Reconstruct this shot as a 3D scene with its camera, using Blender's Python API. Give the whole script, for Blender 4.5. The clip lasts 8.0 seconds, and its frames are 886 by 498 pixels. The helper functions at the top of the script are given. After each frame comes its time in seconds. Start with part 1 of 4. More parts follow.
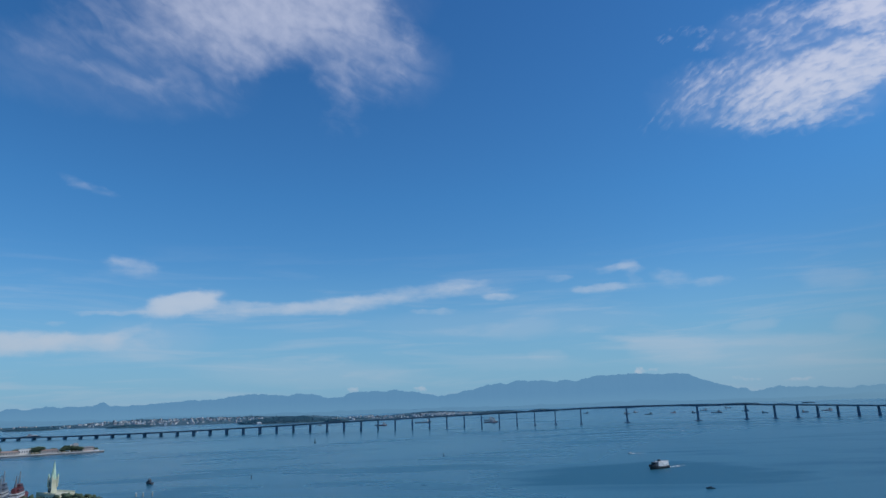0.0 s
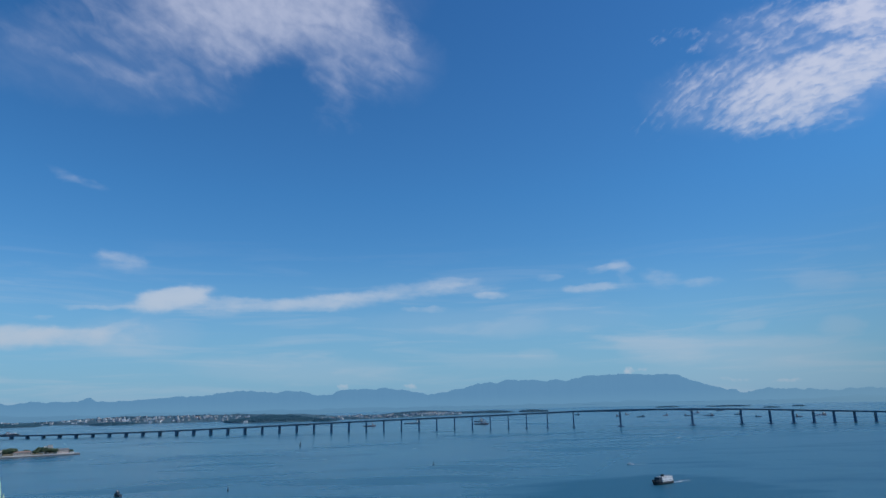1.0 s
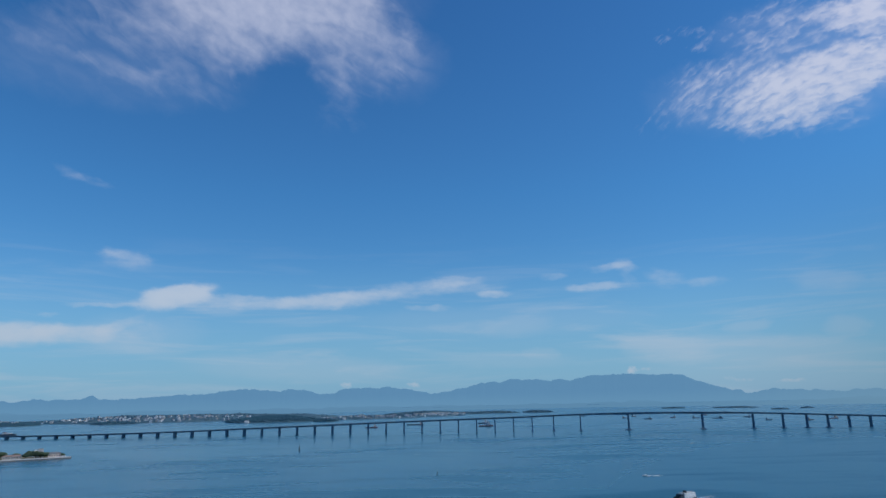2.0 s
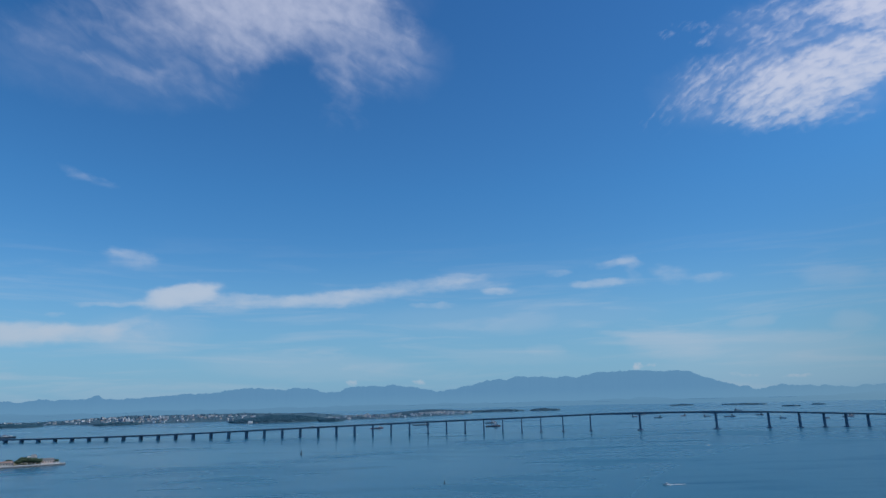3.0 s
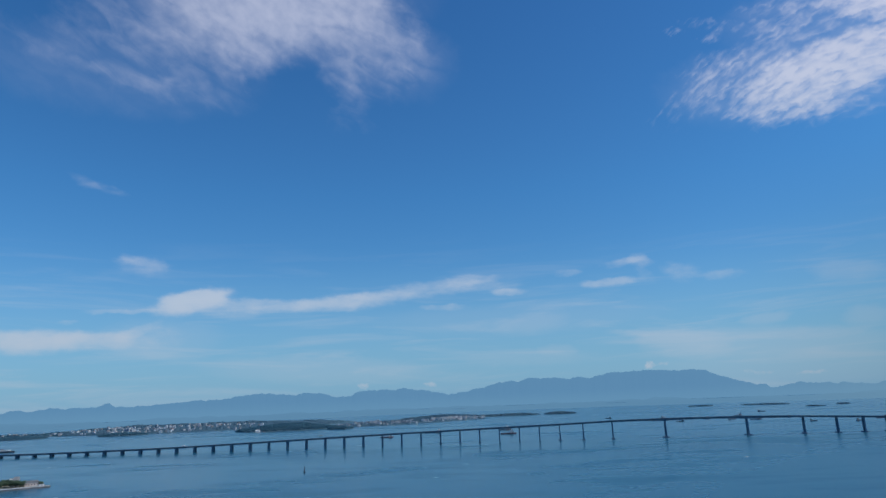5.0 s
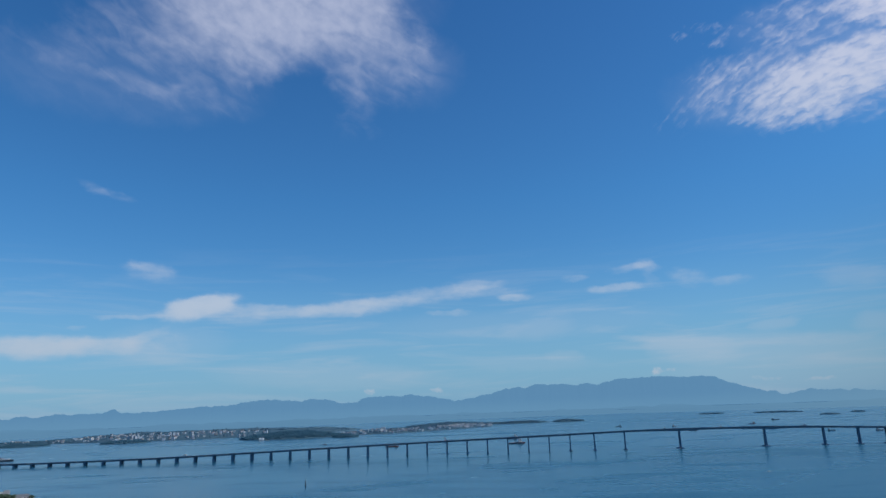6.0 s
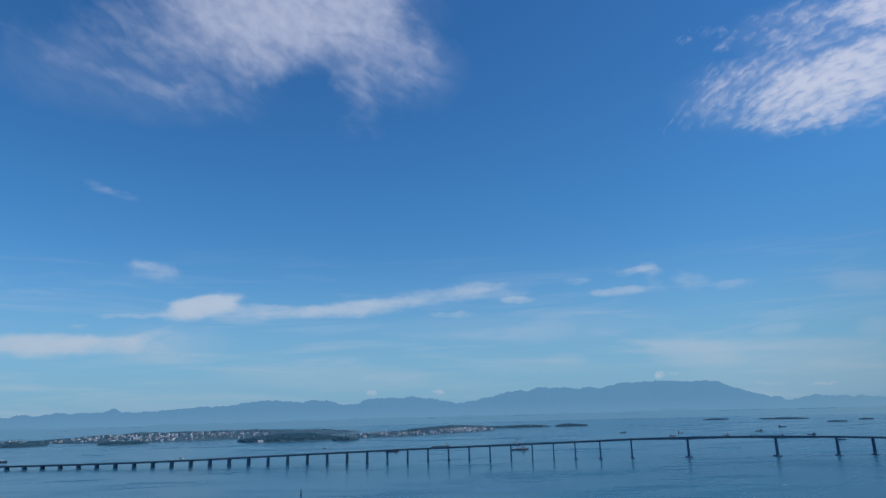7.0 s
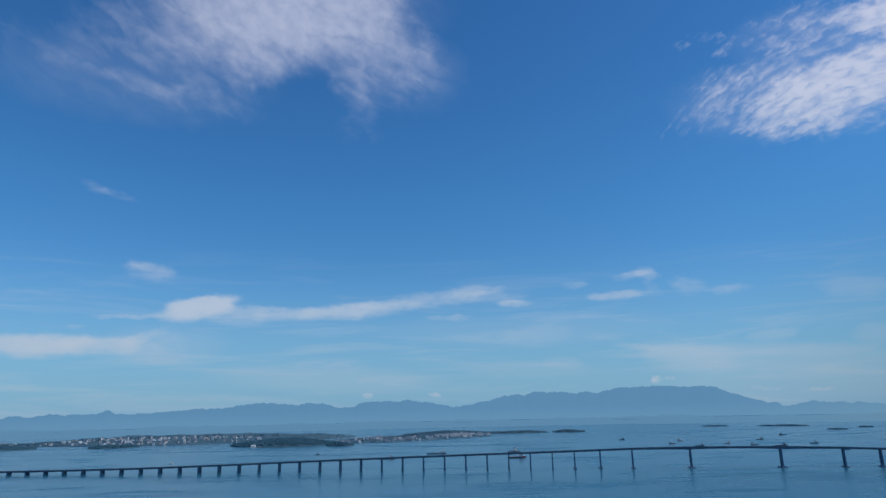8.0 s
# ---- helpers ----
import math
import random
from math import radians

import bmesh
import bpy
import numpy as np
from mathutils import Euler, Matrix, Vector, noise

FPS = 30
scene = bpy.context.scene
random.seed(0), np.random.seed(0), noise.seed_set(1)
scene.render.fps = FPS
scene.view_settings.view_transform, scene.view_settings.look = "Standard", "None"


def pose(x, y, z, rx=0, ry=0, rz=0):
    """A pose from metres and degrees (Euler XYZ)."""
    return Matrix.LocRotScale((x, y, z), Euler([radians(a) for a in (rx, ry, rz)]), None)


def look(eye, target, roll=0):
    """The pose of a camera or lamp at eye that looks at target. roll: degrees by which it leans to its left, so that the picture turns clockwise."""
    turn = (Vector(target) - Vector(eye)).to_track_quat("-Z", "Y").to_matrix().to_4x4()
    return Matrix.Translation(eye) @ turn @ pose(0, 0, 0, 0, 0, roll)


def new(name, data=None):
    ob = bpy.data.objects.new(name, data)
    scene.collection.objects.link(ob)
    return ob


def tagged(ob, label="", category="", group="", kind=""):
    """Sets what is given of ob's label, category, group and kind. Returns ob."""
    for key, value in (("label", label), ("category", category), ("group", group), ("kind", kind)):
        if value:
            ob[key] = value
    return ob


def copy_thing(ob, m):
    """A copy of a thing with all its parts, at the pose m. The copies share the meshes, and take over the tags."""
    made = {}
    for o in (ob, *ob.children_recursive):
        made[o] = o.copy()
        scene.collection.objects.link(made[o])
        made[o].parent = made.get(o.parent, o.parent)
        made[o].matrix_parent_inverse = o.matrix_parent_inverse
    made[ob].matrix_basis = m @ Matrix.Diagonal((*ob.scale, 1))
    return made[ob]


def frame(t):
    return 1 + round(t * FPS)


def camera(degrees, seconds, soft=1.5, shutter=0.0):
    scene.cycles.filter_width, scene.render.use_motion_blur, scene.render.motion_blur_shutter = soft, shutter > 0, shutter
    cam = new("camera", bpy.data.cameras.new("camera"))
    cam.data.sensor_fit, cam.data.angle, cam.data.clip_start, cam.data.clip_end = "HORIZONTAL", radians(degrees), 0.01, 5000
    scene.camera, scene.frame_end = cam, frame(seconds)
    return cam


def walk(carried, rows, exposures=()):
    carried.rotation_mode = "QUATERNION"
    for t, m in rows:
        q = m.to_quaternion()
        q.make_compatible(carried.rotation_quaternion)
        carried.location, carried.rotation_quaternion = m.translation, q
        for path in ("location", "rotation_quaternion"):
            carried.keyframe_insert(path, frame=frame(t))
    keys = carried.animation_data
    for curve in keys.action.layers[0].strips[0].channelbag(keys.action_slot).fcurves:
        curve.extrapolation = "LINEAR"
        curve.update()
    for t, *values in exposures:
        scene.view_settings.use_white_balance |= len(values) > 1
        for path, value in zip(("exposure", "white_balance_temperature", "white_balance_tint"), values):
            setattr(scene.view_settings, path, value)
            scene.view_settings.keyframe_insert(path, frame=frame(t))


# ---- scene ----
# A bay seen from an aircraft that climbs out over the water.
# The whole bay is laid out at three tenths of its natural size: spans of 24, 60 and 90 m.
cam = camera(69.09, 8.0, soft=1.5)

PATH = [
    (0.0, pose(0.436, -0.208, 33.010, 103.477, 1.851, -0.291)),
    (0.5, pose(0.313, 9.090, 35.573, 103.283, 1.673, -0.877)),
    (1.0, pose(0.172, 18.723, 37.956, 103.273, 1.338, -1.183)),
    (1.5, pose(0.016, 28.637, 40.183, 103.230, 1.151, -1.075)),
    (3.0, pose(-0.519, 59.500, 46.146, 102.937, 1.412, -0.435)),
    (3.5, pose(-0.711, 69.976, 47.970, 102.831, 1.649, -0.179)),
    (4.0, pose(-0.907, 80.453, 49.750, 102.907, 1.805, 0.123)),
    (4.5, pose(-1.102, 90.876, 51.509, 102.983, 2.102, 0.336)),
    (6.0, pose(-1.667, 121.261, 56.879, 103.642, 2.134, 1.126)),
    (6.5, pose(-1.840, 130.909, 58.776, 103.857, 2.020, 1.431)),
    (7.0, pose(-2.000, 140.224, 60.764, 103.798, 1.592, 1.270)),
    (7.5, pose(-2.146, 149.151, 62.866, 103.958, 1.296, 1.146)),
    (8.0, pose(-2.276, 157.633, 65.104, 104.054, 1.221, 0.949)),
]
walk(cam, PATH)

# ---------------------------------------------------------------- light
SUN_AZ, SUN_EL = 99.0, 50.0          # degrees to the right of straight ahead, degrees up
sun = new("sun", bpy.data.lights.new("sun", "SUN"))
sun.data.energy, sun.data.angle, sun.data.color = 2.6, radians(0.53), (1.0, 0.96, 0.90)
sun_dir = Vector((math.sin(radians(SUN_AZ)) * math.cos(radians(SUN_EL)),
                  math.cos(radians(SUN_AZ)) * math.cos(radians(SUN_EL)), math.sin(radians(SUN_EL))))
sun.matrix_world = look(sun_dir * 900, (0, 0, 0))


class Nodes:
    """Short hand for building a node tree."""

    def __init__(self, tree):
        self.tree = tree
        tree.nodes.clear()

    def put(self, socket, value):
        if isinstance(value, bpy.types.NodeSocket):
            self.tree.links.new(value, socket)
        elif value is not None:
            socket.default_value = value

    def add(self, kind, **props):
        node = self.tree.nodes.new(kind)
        for key, value in props.items():
            setattr(node, key, value)
        return node

    def math(self, op, a, b=None, c=None, clamp=False):
        node = self.add("ShaderNodeMath", operation=op, use_clamp=clamp)
        for i, v in enumerate((a, b, c)):
            self.put(node.inputs[i], v)
        return node.outputs[0]

    def vec(self, x, y, z=0.0):
        node = self.add("ShaderNodeCombineXYZ")
        for i, v in enumerate((x, y, z)):
            self.put(node.inputs[i], v)
        return node.outputs[0]

    def split(self, v):
        node = self.add("ShaderNodeSeparateXYZ")
        self.put(node.inputs[0], v)
        return node.outputs

    def noise(self, v, scale, detail=4.0, rough=0.5, distort=0.0, color=False):
        node = self.add("ShaderNodeTexNoise")
        self.put(node.inputs["Vector"], v)
        node.inputs["Scale"].default_value = scale
        node.inputs["Detail"].default_value = detail
        node.inputs["Roughness"].default_value = rough
        node.inputs["Distortion"].default_value = distort
        return node.outputs["Color" if color else "Fac"]

    def ramp(self, x, lo, hi, a=0.0, b=1.0):
        node = self.add("ShaderNodeMapRange", interpolation_type="SMOOTHSTEP")
        for i, v in enumerate((x, lo, hi, a, b)):
            self.put(node.inputs[i], v)
        return node.outputs[0]

    def mix(self, fac, a, b, blend="MIX"):
        node = self.add("ShaderNodeMix", data_type="RGBA", blend_type=blend)
        self.put(node.inputs["Factor"], fac)
        for socket, v in ((node.inputs[6], a), (node.inputs[7], b)):
            self.put(socket, (*v, 1.0) if isinstance(v, tuple) and len(v) == 3 else v)
        return node.outputs[2]

    def colors(self, x, stops):
        node = self.add("ShaderNodeValToRGB")
        self.put(node.inputs[0], x)
        el = node.color_ramp.elements
        while len(el) < len(stops):
            el.new(0.5)
        for e, (at, c) in zip(el, stops):
            e.position, e.color = at, (*c, 1.0)
        return node.outputs[0]


# ---------------------------------------------------------------- sky
world = bpy.data.worlds.new("sky")
scene.world = world
world.use_nodes = True
n = Nodes(world.node_tree)
coord = n.add("ShaderNodeTexCoord").outputs["Generated"]
dx, dy, dz = n.split(coord)
az = n.math("MULTIPLY", n.math("ARCTAN2", dx, dy), 180 / math.pi)     # degrees
el = n.math("MULTIPLY", n.math("ARCSINE", dz), 180 / math.pi)
nishita = n.add("ShaderNodeTexSky", sky_type="NISHITA", sun_disc=False)
nishita.sun_elevation, nishita.sun_rotation = radians(SUN_EL), radians(SUN_AZ)
nishita.altitude, nishita.air_density, nishita.dust_density, nishita.ozone_density = 10, 1.0, 0.6, 3.0
el01 = n.math("DIVIDE", el, 90.0, clamp=True)
# deep blue aloft, a pale moist layer close to the horizon
tint = n.colors(el01, [(0.0, (0.46, 0.80, 1.05)), (0.08, (0.42, 0.82, 1.10)), (0.20, (0.34, 0.83, 1.18)), (0.45, (0.285, 0.742, 1.165)), (1.0, (0.285, 0.742, 1.165))])
sky_color = n.mix(1.0, nishita.outputs[0], tint, "MULTIPLY")

warp = n.noise(n.vec(az, el), 0.35, 6.0, 0.6, color=True)
wx, wy, _ = n.split(warp)
saz = n.math("MULTIPLY_ADD", n.math("SUBTRACT", wx, 0.5), 3.0, az)
sel = n.math("MULTIPLY_ADD", n.math("SUBTRACT", wy, 0.5), 2.4, el)
fine = n.noise(n.vec(n.math("MULTIPLY", az, 0.45), el), 1.1, 7.0, 0.62)
flock = n.noise(n.vec(n.math("MULTIPLY", az, 0.85), el), 1.3, 4.0, 0.5, 0.2)


def streak_group():
    """One soft-edged cloud, added to those gathered before it."""
    tree = bpy.data.node_groups.new("streak", "ShaderNodeTree")
    g = Nodes(tree)
    names = ("x", "y", "middle x", "middle y", "along x", "along y", "across x", "across y", "edge", "density", "before")
    for name in names:
        tree.interface.new_socket(name, in_out="INPUT", socket_type="NodeSocketFloat")
    tree.interface.new_socket("cover", in_out="OUTPUT", socket_type="NodeSocketFloat")
    x, y, mx, my, ax, ay, cx, cy, edge, density, before = g.add("NodeGroupInput").outputs[:len(names)]
    px, py = g.math("SUBTRACT", x, mx), g.math("SUBTRACT", y, my)
    u = g.math("ADD", g.math("MULTIPLY", px, ax), g.math("MULTIPLY", py, ay))
    v = g.math("ADD", g.math("MULTIPLY", px, cx), g.math("MULTIPLY", py, cy))
    v = g.math("MAXIMUM", g.math("MULTIPLY", v, 1.18), g.math("MULTIPLY", v, -0.88))      # crisper above than below
    r = g.math("ADD", g.math("POWER", g.math("ABSOLUTE", u), 2.4), g.math("MULTIPLY", v, v))
    own = g.ramp(r, edge, 0.0, 0.0, density)
    g.put(g.add("NodeGroupOutput").inputs[0], g.math("ADD", before, g.math("MULTIPLY", own, g.math("SUBTRACT", 1.0, before))))
    return tree


STREAK = streak_group()


def streaks(rows, x, y, soft):
    """Clouds that each run from one direction (azimuth, elevation in degrees) to another, with a half width and a density."""
    total = 0.0
    for a1, e1, a2, e2, half, density in rows:
        length, turn = math.hypot(a2 - a1, e2 - e1) / 2 + half, math.atan2(e2 - e1, a2 - a1)
        c, s = math.cos(turn), math.sin(turn)
        node = n.add("ShaderNodeGroup", node_tree=STREAK)
        for socket, value in zip(node.inputs, (x, y, (a1 + a2) / 2, (e1 + e2) / 2, c / length, s / length, -s / half, c / half, 1.15 * soft, density, total)):
            n.put(socket, value)
        total = node.outputs[0]
    return total


def gather(parts):
    total = parts[0]
    for p in parts[1:]:
        total = n.math("ADD", total, n.math("MULTIPLY", p, n.math("SUBTRACT", 1.0, total)))
    return total


def ragged(mask, grain, bite, lo, hi):
    """Lets a grain of noise eat into a soft cloud, most of all at its rim."""
    return n.math("MULTIPLY", n.ramp(n.math("MULTIPLY_ADD", n.math("SUBTRACT", grain, 0.5), bite, mask), lo, hi), n.math("POWER", mask, 0.35))


# long bands low over the hills
curl = n.noise(n.vec(az, n.math("MULTIPLY", el, 1.8)), 0.7, 4.0, 0.5, color=True)
qx, qy, _ = n.split(curl)
baz = n.math("MULTIPLY_ADD", n.math("SUBTRACT", qx, 0.5), 1.5, az)
bel = n.math("MULTIPLY_ADD", n.math("SUBTRACT", qy, 0.5), 0.55, el)
bands = streaks((
    (-23.81, 8.30, -19.51, 9.22, 0.95, 0.92), (-22.67, 9.02, -19.51, 9.29, 0.51, 0.50), (-19.92, 8.58, -12.10, 8.41, 0.60, 0.58), (-20.63, 7.77, -16.33, 7.68, 0.38, 0.36),
    (-12.58, 8.41, -4.18, 9.13, 0.74, 0.60), (-10.64, 8.70, -6.69, 8.97, 0.49, 0.35), (-4.68, 9.53, 1.94, 9.86, 0.70, 0.44), (0.17, 10.37, 4.76, 10.40, 0.40, 0.38),
    (0.92, 9.84, 5.99, 9.59, 0.50, 0.38), (4.34, 9.01, 6.72, 9.05, 0.30, 0.52), (-1.93, 8.03, 1.36, 7.93, 0.30, 0.42), (-29.67, 7.69, -24.71, 7.90, 0.22, 0.42),
    (-35.97, 5.39, -30.04, 5.58, 0.90, 0.84), (-30.78, 5.52, -26.77, 5.59, 0.73, 0.58), (-27.36, 5.49, -23.10, 5.81, 0.98, 0.34), (-26.80, 5.90, -24.30, 6.83, 0.44, 0.36),
    (-31.08, 6.78, -29.98, 6.86, 0.21, 0.30), (-27.26, 11.70, -24.45, 11.33, 0.63, 0.38), (-26.89, 12.08, -23.92, 11.72, 0.41, 0.30), (-31.00, 18.02, -29.60, 17.51, 0.39, 0.20),
    (-29.60, 17.60, -27.69, 17.22, 0.35, 0.18), (14.29, 10.81, 17.34, 11.09, 0.34, 0.42), (16.86, 11.08, 17.61, 10.96, 0.53, 0.36), (12.16, 9.29, 16.89, 9.38, 0.34, 0.54),
    (17.15, 10.13, 17.84, 9.50, 0.48, 0.24), (10.06, 10.41, 11.95, 10.39, 0.30, 0.34), (19.74, 9.90, 21.25, 9.57, 0.75, 0.34), (22.27, 9.14, 25.07, 9.18, 0.41, 0.32),
    (14.12, 5.08, 17.99, 4.67, 0.33, 0.40)), baz, bel, 1.6)
veils = streaks((
    (17.69, 4.35, 22.06, 3.63, 1.02, 0.32), (21.66, 3.93, 32.72, 3.18, 1.05, 0.24), (25.24, 5.23, 27.56, 5.41, 0.40, 0.24), (30.93, 8.59, 33.52, 8.35, 0.68, 0.20),
    (32.41, 4.98, 33.71, 4.94, 0.66, 0.20), (5.30, 6.09, 9.29, 6.40, 0.79, 0.18), (8.62, 3.84, 10.56, 3.76, 0.43, 0.18), (-17.97, 3.27, -3.77, 2.62, 0.95, 0.20),
    (2.19, 3.50, 11.00, 3.16, 0.58, 0.14), (20.11, 1.81, 34.18, 1.32, 1.29, 0.16), (-3.71, 6.88, 16.07, 6.74, 1.09, 0.10), (-26.59, 5.77, -21.18, 5.82, 1.35, 0.14)), baz, bel, 2.0)
paz = n.math("MULTIPLY_ADD", n.math("SUBTRACT", flock, 0.5), 1.6, az)
pel = n.math("MULTIPLY_ADD", n.math("SUBTRACT", fine, 0.5), 1.0, el)
puffs = streaks((
    (16.6, 2.0, 17.4, 2.0, 0.22, 0.50), (16.95, 2.2, 17.15, 2.25, 0.26, 0.48), (17.6, 2.15, 18.4, 2.15, 0.2, 0.35), (-7.7, 1.3, -7.2, 1.35, 0.26, 0.55), (-1.8, 1.3, -1.4, 1.3, 0.24, 0.5), (24.0, 1.3, 26.5, 1.1, 0.22, 0.34), (28.0, 0.95, 29.6, 0.95, 0.24, 0.44)), paz, pel, 1.2)
puffs = ragged(puffs, n.noise(n.vec(n.math("ADD", az, 7.3), el), 3.4, 5.0, 0.6), 1.0, 0.05, 0.9)

# high ragged sheet: smooth where it is thick, drawn out into faint tufts
combed = n.noise(n.vec(n.math("MULTIPLY_ADD", el, 0.30, n.math("MULTIPLY", az, 0.62)), n.math("MULTIPLY_ADD", az, 0.22, el)), 0.72, 4.0, 0.48, 0.6)
film = streaks((
    (-24.34, 32.28, -6.61, 34.18, 2.99, 0.14), (-34.13, 26.46, -21.07, 27.16, 2.31, 0.09), (-8.27, 30.54, -2.21, 29.73, 2.53, 0.10),
    (25.62, 24.40, 37.93, 23.36, 2.48, 0.16), (29.86, 28.23, 38.60, 26.79, 1.96, 0.12)), saz, sel, 2.2)
film = n.math("MULTIPLY", film, n.ramp(combed, 0.28, 0.66, 0.62, 1.15))
sheet = streaks((
    (-22.53, 33.85, -6.60, 35.91, 2.61, 0.80), (-20.90, 32.00, -8.83, 33.65, 2.16, 0.60), (-17.79, 30.46, -12.61, 31.63, 1.77, 0.42), (-7.72, 31.25, -3.03, 30.20, 2.10, 0.42),
    (-9.34, 29.12, -8.14, 25.89, 1.80, 0.22), (-5.50, 32.89, -2.71, 32.02, 1.53, 0.28), (-19.73, 29.12, -17.20, 28.88, 1.33, 0.30), (-30.52, 30.59, -22.30, 30.93, 2.06, 0.28),
    (-26.85, 29.28, -20.19, 28.62, 1.93, 0.26), (-35.32, 26.77, -30.49, 26.52, 0.60, 0.20), (-30.49, 26.52, -25.66, 26.04, 0.72, 0.22), (-26.11, 25.97, -19.76, 25.43, 0.88, 0.22),
    (-38.06, 27.80, -31.97, 28.61, 1.16, 0.16), (-18.12, 27.06, -17.49, 26.40, 0.41, 0.22), (-10.96, 29.50, -8.79, 27.76, 1.20, 0.16), (-7.17, 27.81, -3.90, 27.87, 1.60, 0.16)), saz, sel, 2.2)
sheet = n.math("MULTIPLY", ragged(sheet, n.math("MULTIPLY_ADD", flock, 0.25, n.math("MULTIPLY", combed, 0.75)), 1.0, -0.02, 1.12), n.math("MULTIPLY_ADD", flock, 0.24, 0.55))
# rippled sheet: small broken rolls that fan out across it
ra = n.math("SUBTRACT", az, 22.0)
lift = n.math("SUBTRACT", n.math("MULTIPLY", ra, 0.62), n.math("MULTIPLY", n.math("MULTIPLY", ra, ra), 0.022))
ry = n.math("MULTIPLY_ADD", n.math("SUBTRACT", flock, 0.5), 0.7, n.math("SUBTRACT", el, lift))
rolls = n.noise(n.vec(n.math("MULTIPLY", az, 0.80), n.math("MULTIPLY", ry, 2.15)), 1.0, 2.0, 0.45, 0.25)
rippled = streaks((
    (30.46, 23.97, 39.48, 23.87, 1.68, 0.90), (28.48, 22.44, 34.75, 22.63, 1.59, 0.66), (28.69, 20.97, 32.48, 21.07, 0.94, 0.42), (31.85, 24.70, 39.67, 24.81, 1.18, 0.60),
    (35.58, 28.21, 40.20, 27.40, 0.94, 0.95), (35.94, 26.95, 39.93, 26.11, 0.57, 0.75), (25.14, 24.28, 29.24, 24.49, 1.73, 0.32), (21.42, 23.13, 24.71, 24.59, 1.16, 0.21),
    (23.98, 26.09, 29.12, 26.48, 0.94, 0.27), (30.18, 27.50, 33.98, 27.27, 1.45, 0.36), (31.41, 29.49, 33.88, 28.96, 1.18, 0.28), (24.76, 28.16, 26.11, 28.29, 0.38, 0.32),
    (21.94, 28.91, 22.92, 28.81, 0.35, 0.30), (23.98, 29.42, 29.40, 28.18, 0.33, 0.24), (25.65, 21.44, 27.06, 21.85, 0.31, 0.34), (32.38, 20.44, 36.68, 20.62, 0.66, 0.24),
    (28.26, 29.50, 30.00, 29.04, 0.41, 0.22)), saz, sel, 2.0)
rippled = ragged(rippled, n.math("MULTIPLY_ADD", flock, 0.35, n.math("MULTIPLY", rolls, 0.65)), 2.1, 0.05, 1.18)
bands = n.math("MULTIPLY", ragged(bands, fine, 0.85, -0.05, 1.0), 0.95)
# thin layered veil over the lower sky
layers = n.noise(n.vec(n.math("MULTIPLY", az, 0.07), n.math("MULTIPLY", el, 0.75)), 1.0, 6.0, 0.6, 0.6)
layers = n.math("MULTIPLY", n.ramp(layers, 0.46, 0.72, 0.0, 0.32), n.ramp(el, 15.0, 5.0))
cover = gather([bands, veils, puffs, film, sheet, rippled, layers])
cover = n.math("MULTIPLY", cover, 0.92, clamp=True)
cloud_color = n.colors(el01, [(0.0, (4.3, 5.0, 5.9)), (0.10, (4.8, 5.6, 6.8)), (0.30, (5.7, 6.1, 7.7))])
haze_color = (2.0, 4.0, 6.15)
haze = n.ramp(el, 14.0, -1.0, 0.0, 0.75)
sky_color = n.mix(haze, sky_color, haze_color)
sky_color = n.mix(cover, sky_color, cloud_color)
# shade of the aircraft window's edge, painted into the low sky towards the right
dim = n.ramp(az, 20.0, 44.0, 0.0, n.ramp(el, 22.0, 8.0, 0.0, 0.22))
dim = n.math("SUBTRACT", 1.0, dim)
sky_color = n.mix(1.0, sky_color, n.vec(dim, dim, dim), "MULTIPLY")
background = n.add("ShaderNodeBackground")
n.put(background.inputs[0], sky_color)
background.inputs[1].default_value = 0.1
n.tree.links.new(background.outputs[0], n.add("ShaderNodeOutputWorld").inputs[0])


# ---------------------------------------------------------------- materials
def surface(name, dark, light, scale, rough=0.8, bump=0.3, metal=0.0, vary=0.0):
    """A worn surface: blotches at two sizes, fine relief, and some difference from piece to piece."""
    m = bpy.data.materials.new(name)
    m.use_nodes = True
    k = Nodes(m.node_tree)
    p = k.add("ShaderNodeNewGeometry").outputs["Position"]
    big, small = k.noise(p, scale, 3.0), k.noise(p, scale * 9, 4.0, 0.6)
    fac = k.math("ADD", k.math("MULTIPLY", big, 0.65), k.math("MULTIPLY", small, 0.35))
    color = k.mix(k.ramp(fac, 0.3, 0.7), dark, light)
    if vary:
        rnd = k.add("ShaderNodeObjectInfo").outputs["Random"]
        color = k.mix(1.0, color, k.colors(rnd, [(0.0, (1 - vary,) * 3), (1.0, (1 + vary * 0.4,) * 3)]), "MULTIPLY")
    b = k.add("ShaderNodeBsdfPrincipled")
    k.put(b.inputs["Base Color"], color)
    b.inputs["Roughness"].default_value, b.inputs["Metallic"].default_value = rough, metal
    b.inputs["Specular IOR Level"].default_value = 0.12 if rough >= 0.85 else 0.5
    if bump:
        h = k.add("ShaderNodeBump")
        h.inputs["Strength"].default_value, h.inputs["Distance"].default_value = bump, 0.2
        k.put(h.inputs["Height"], small)
        k.put(b.inputs["Normal"], h.outputs[0])
    k.tree.links.new(b.outputs[0], k.add("ShaderNodeOutputMaterial").inputs[0])
    return m


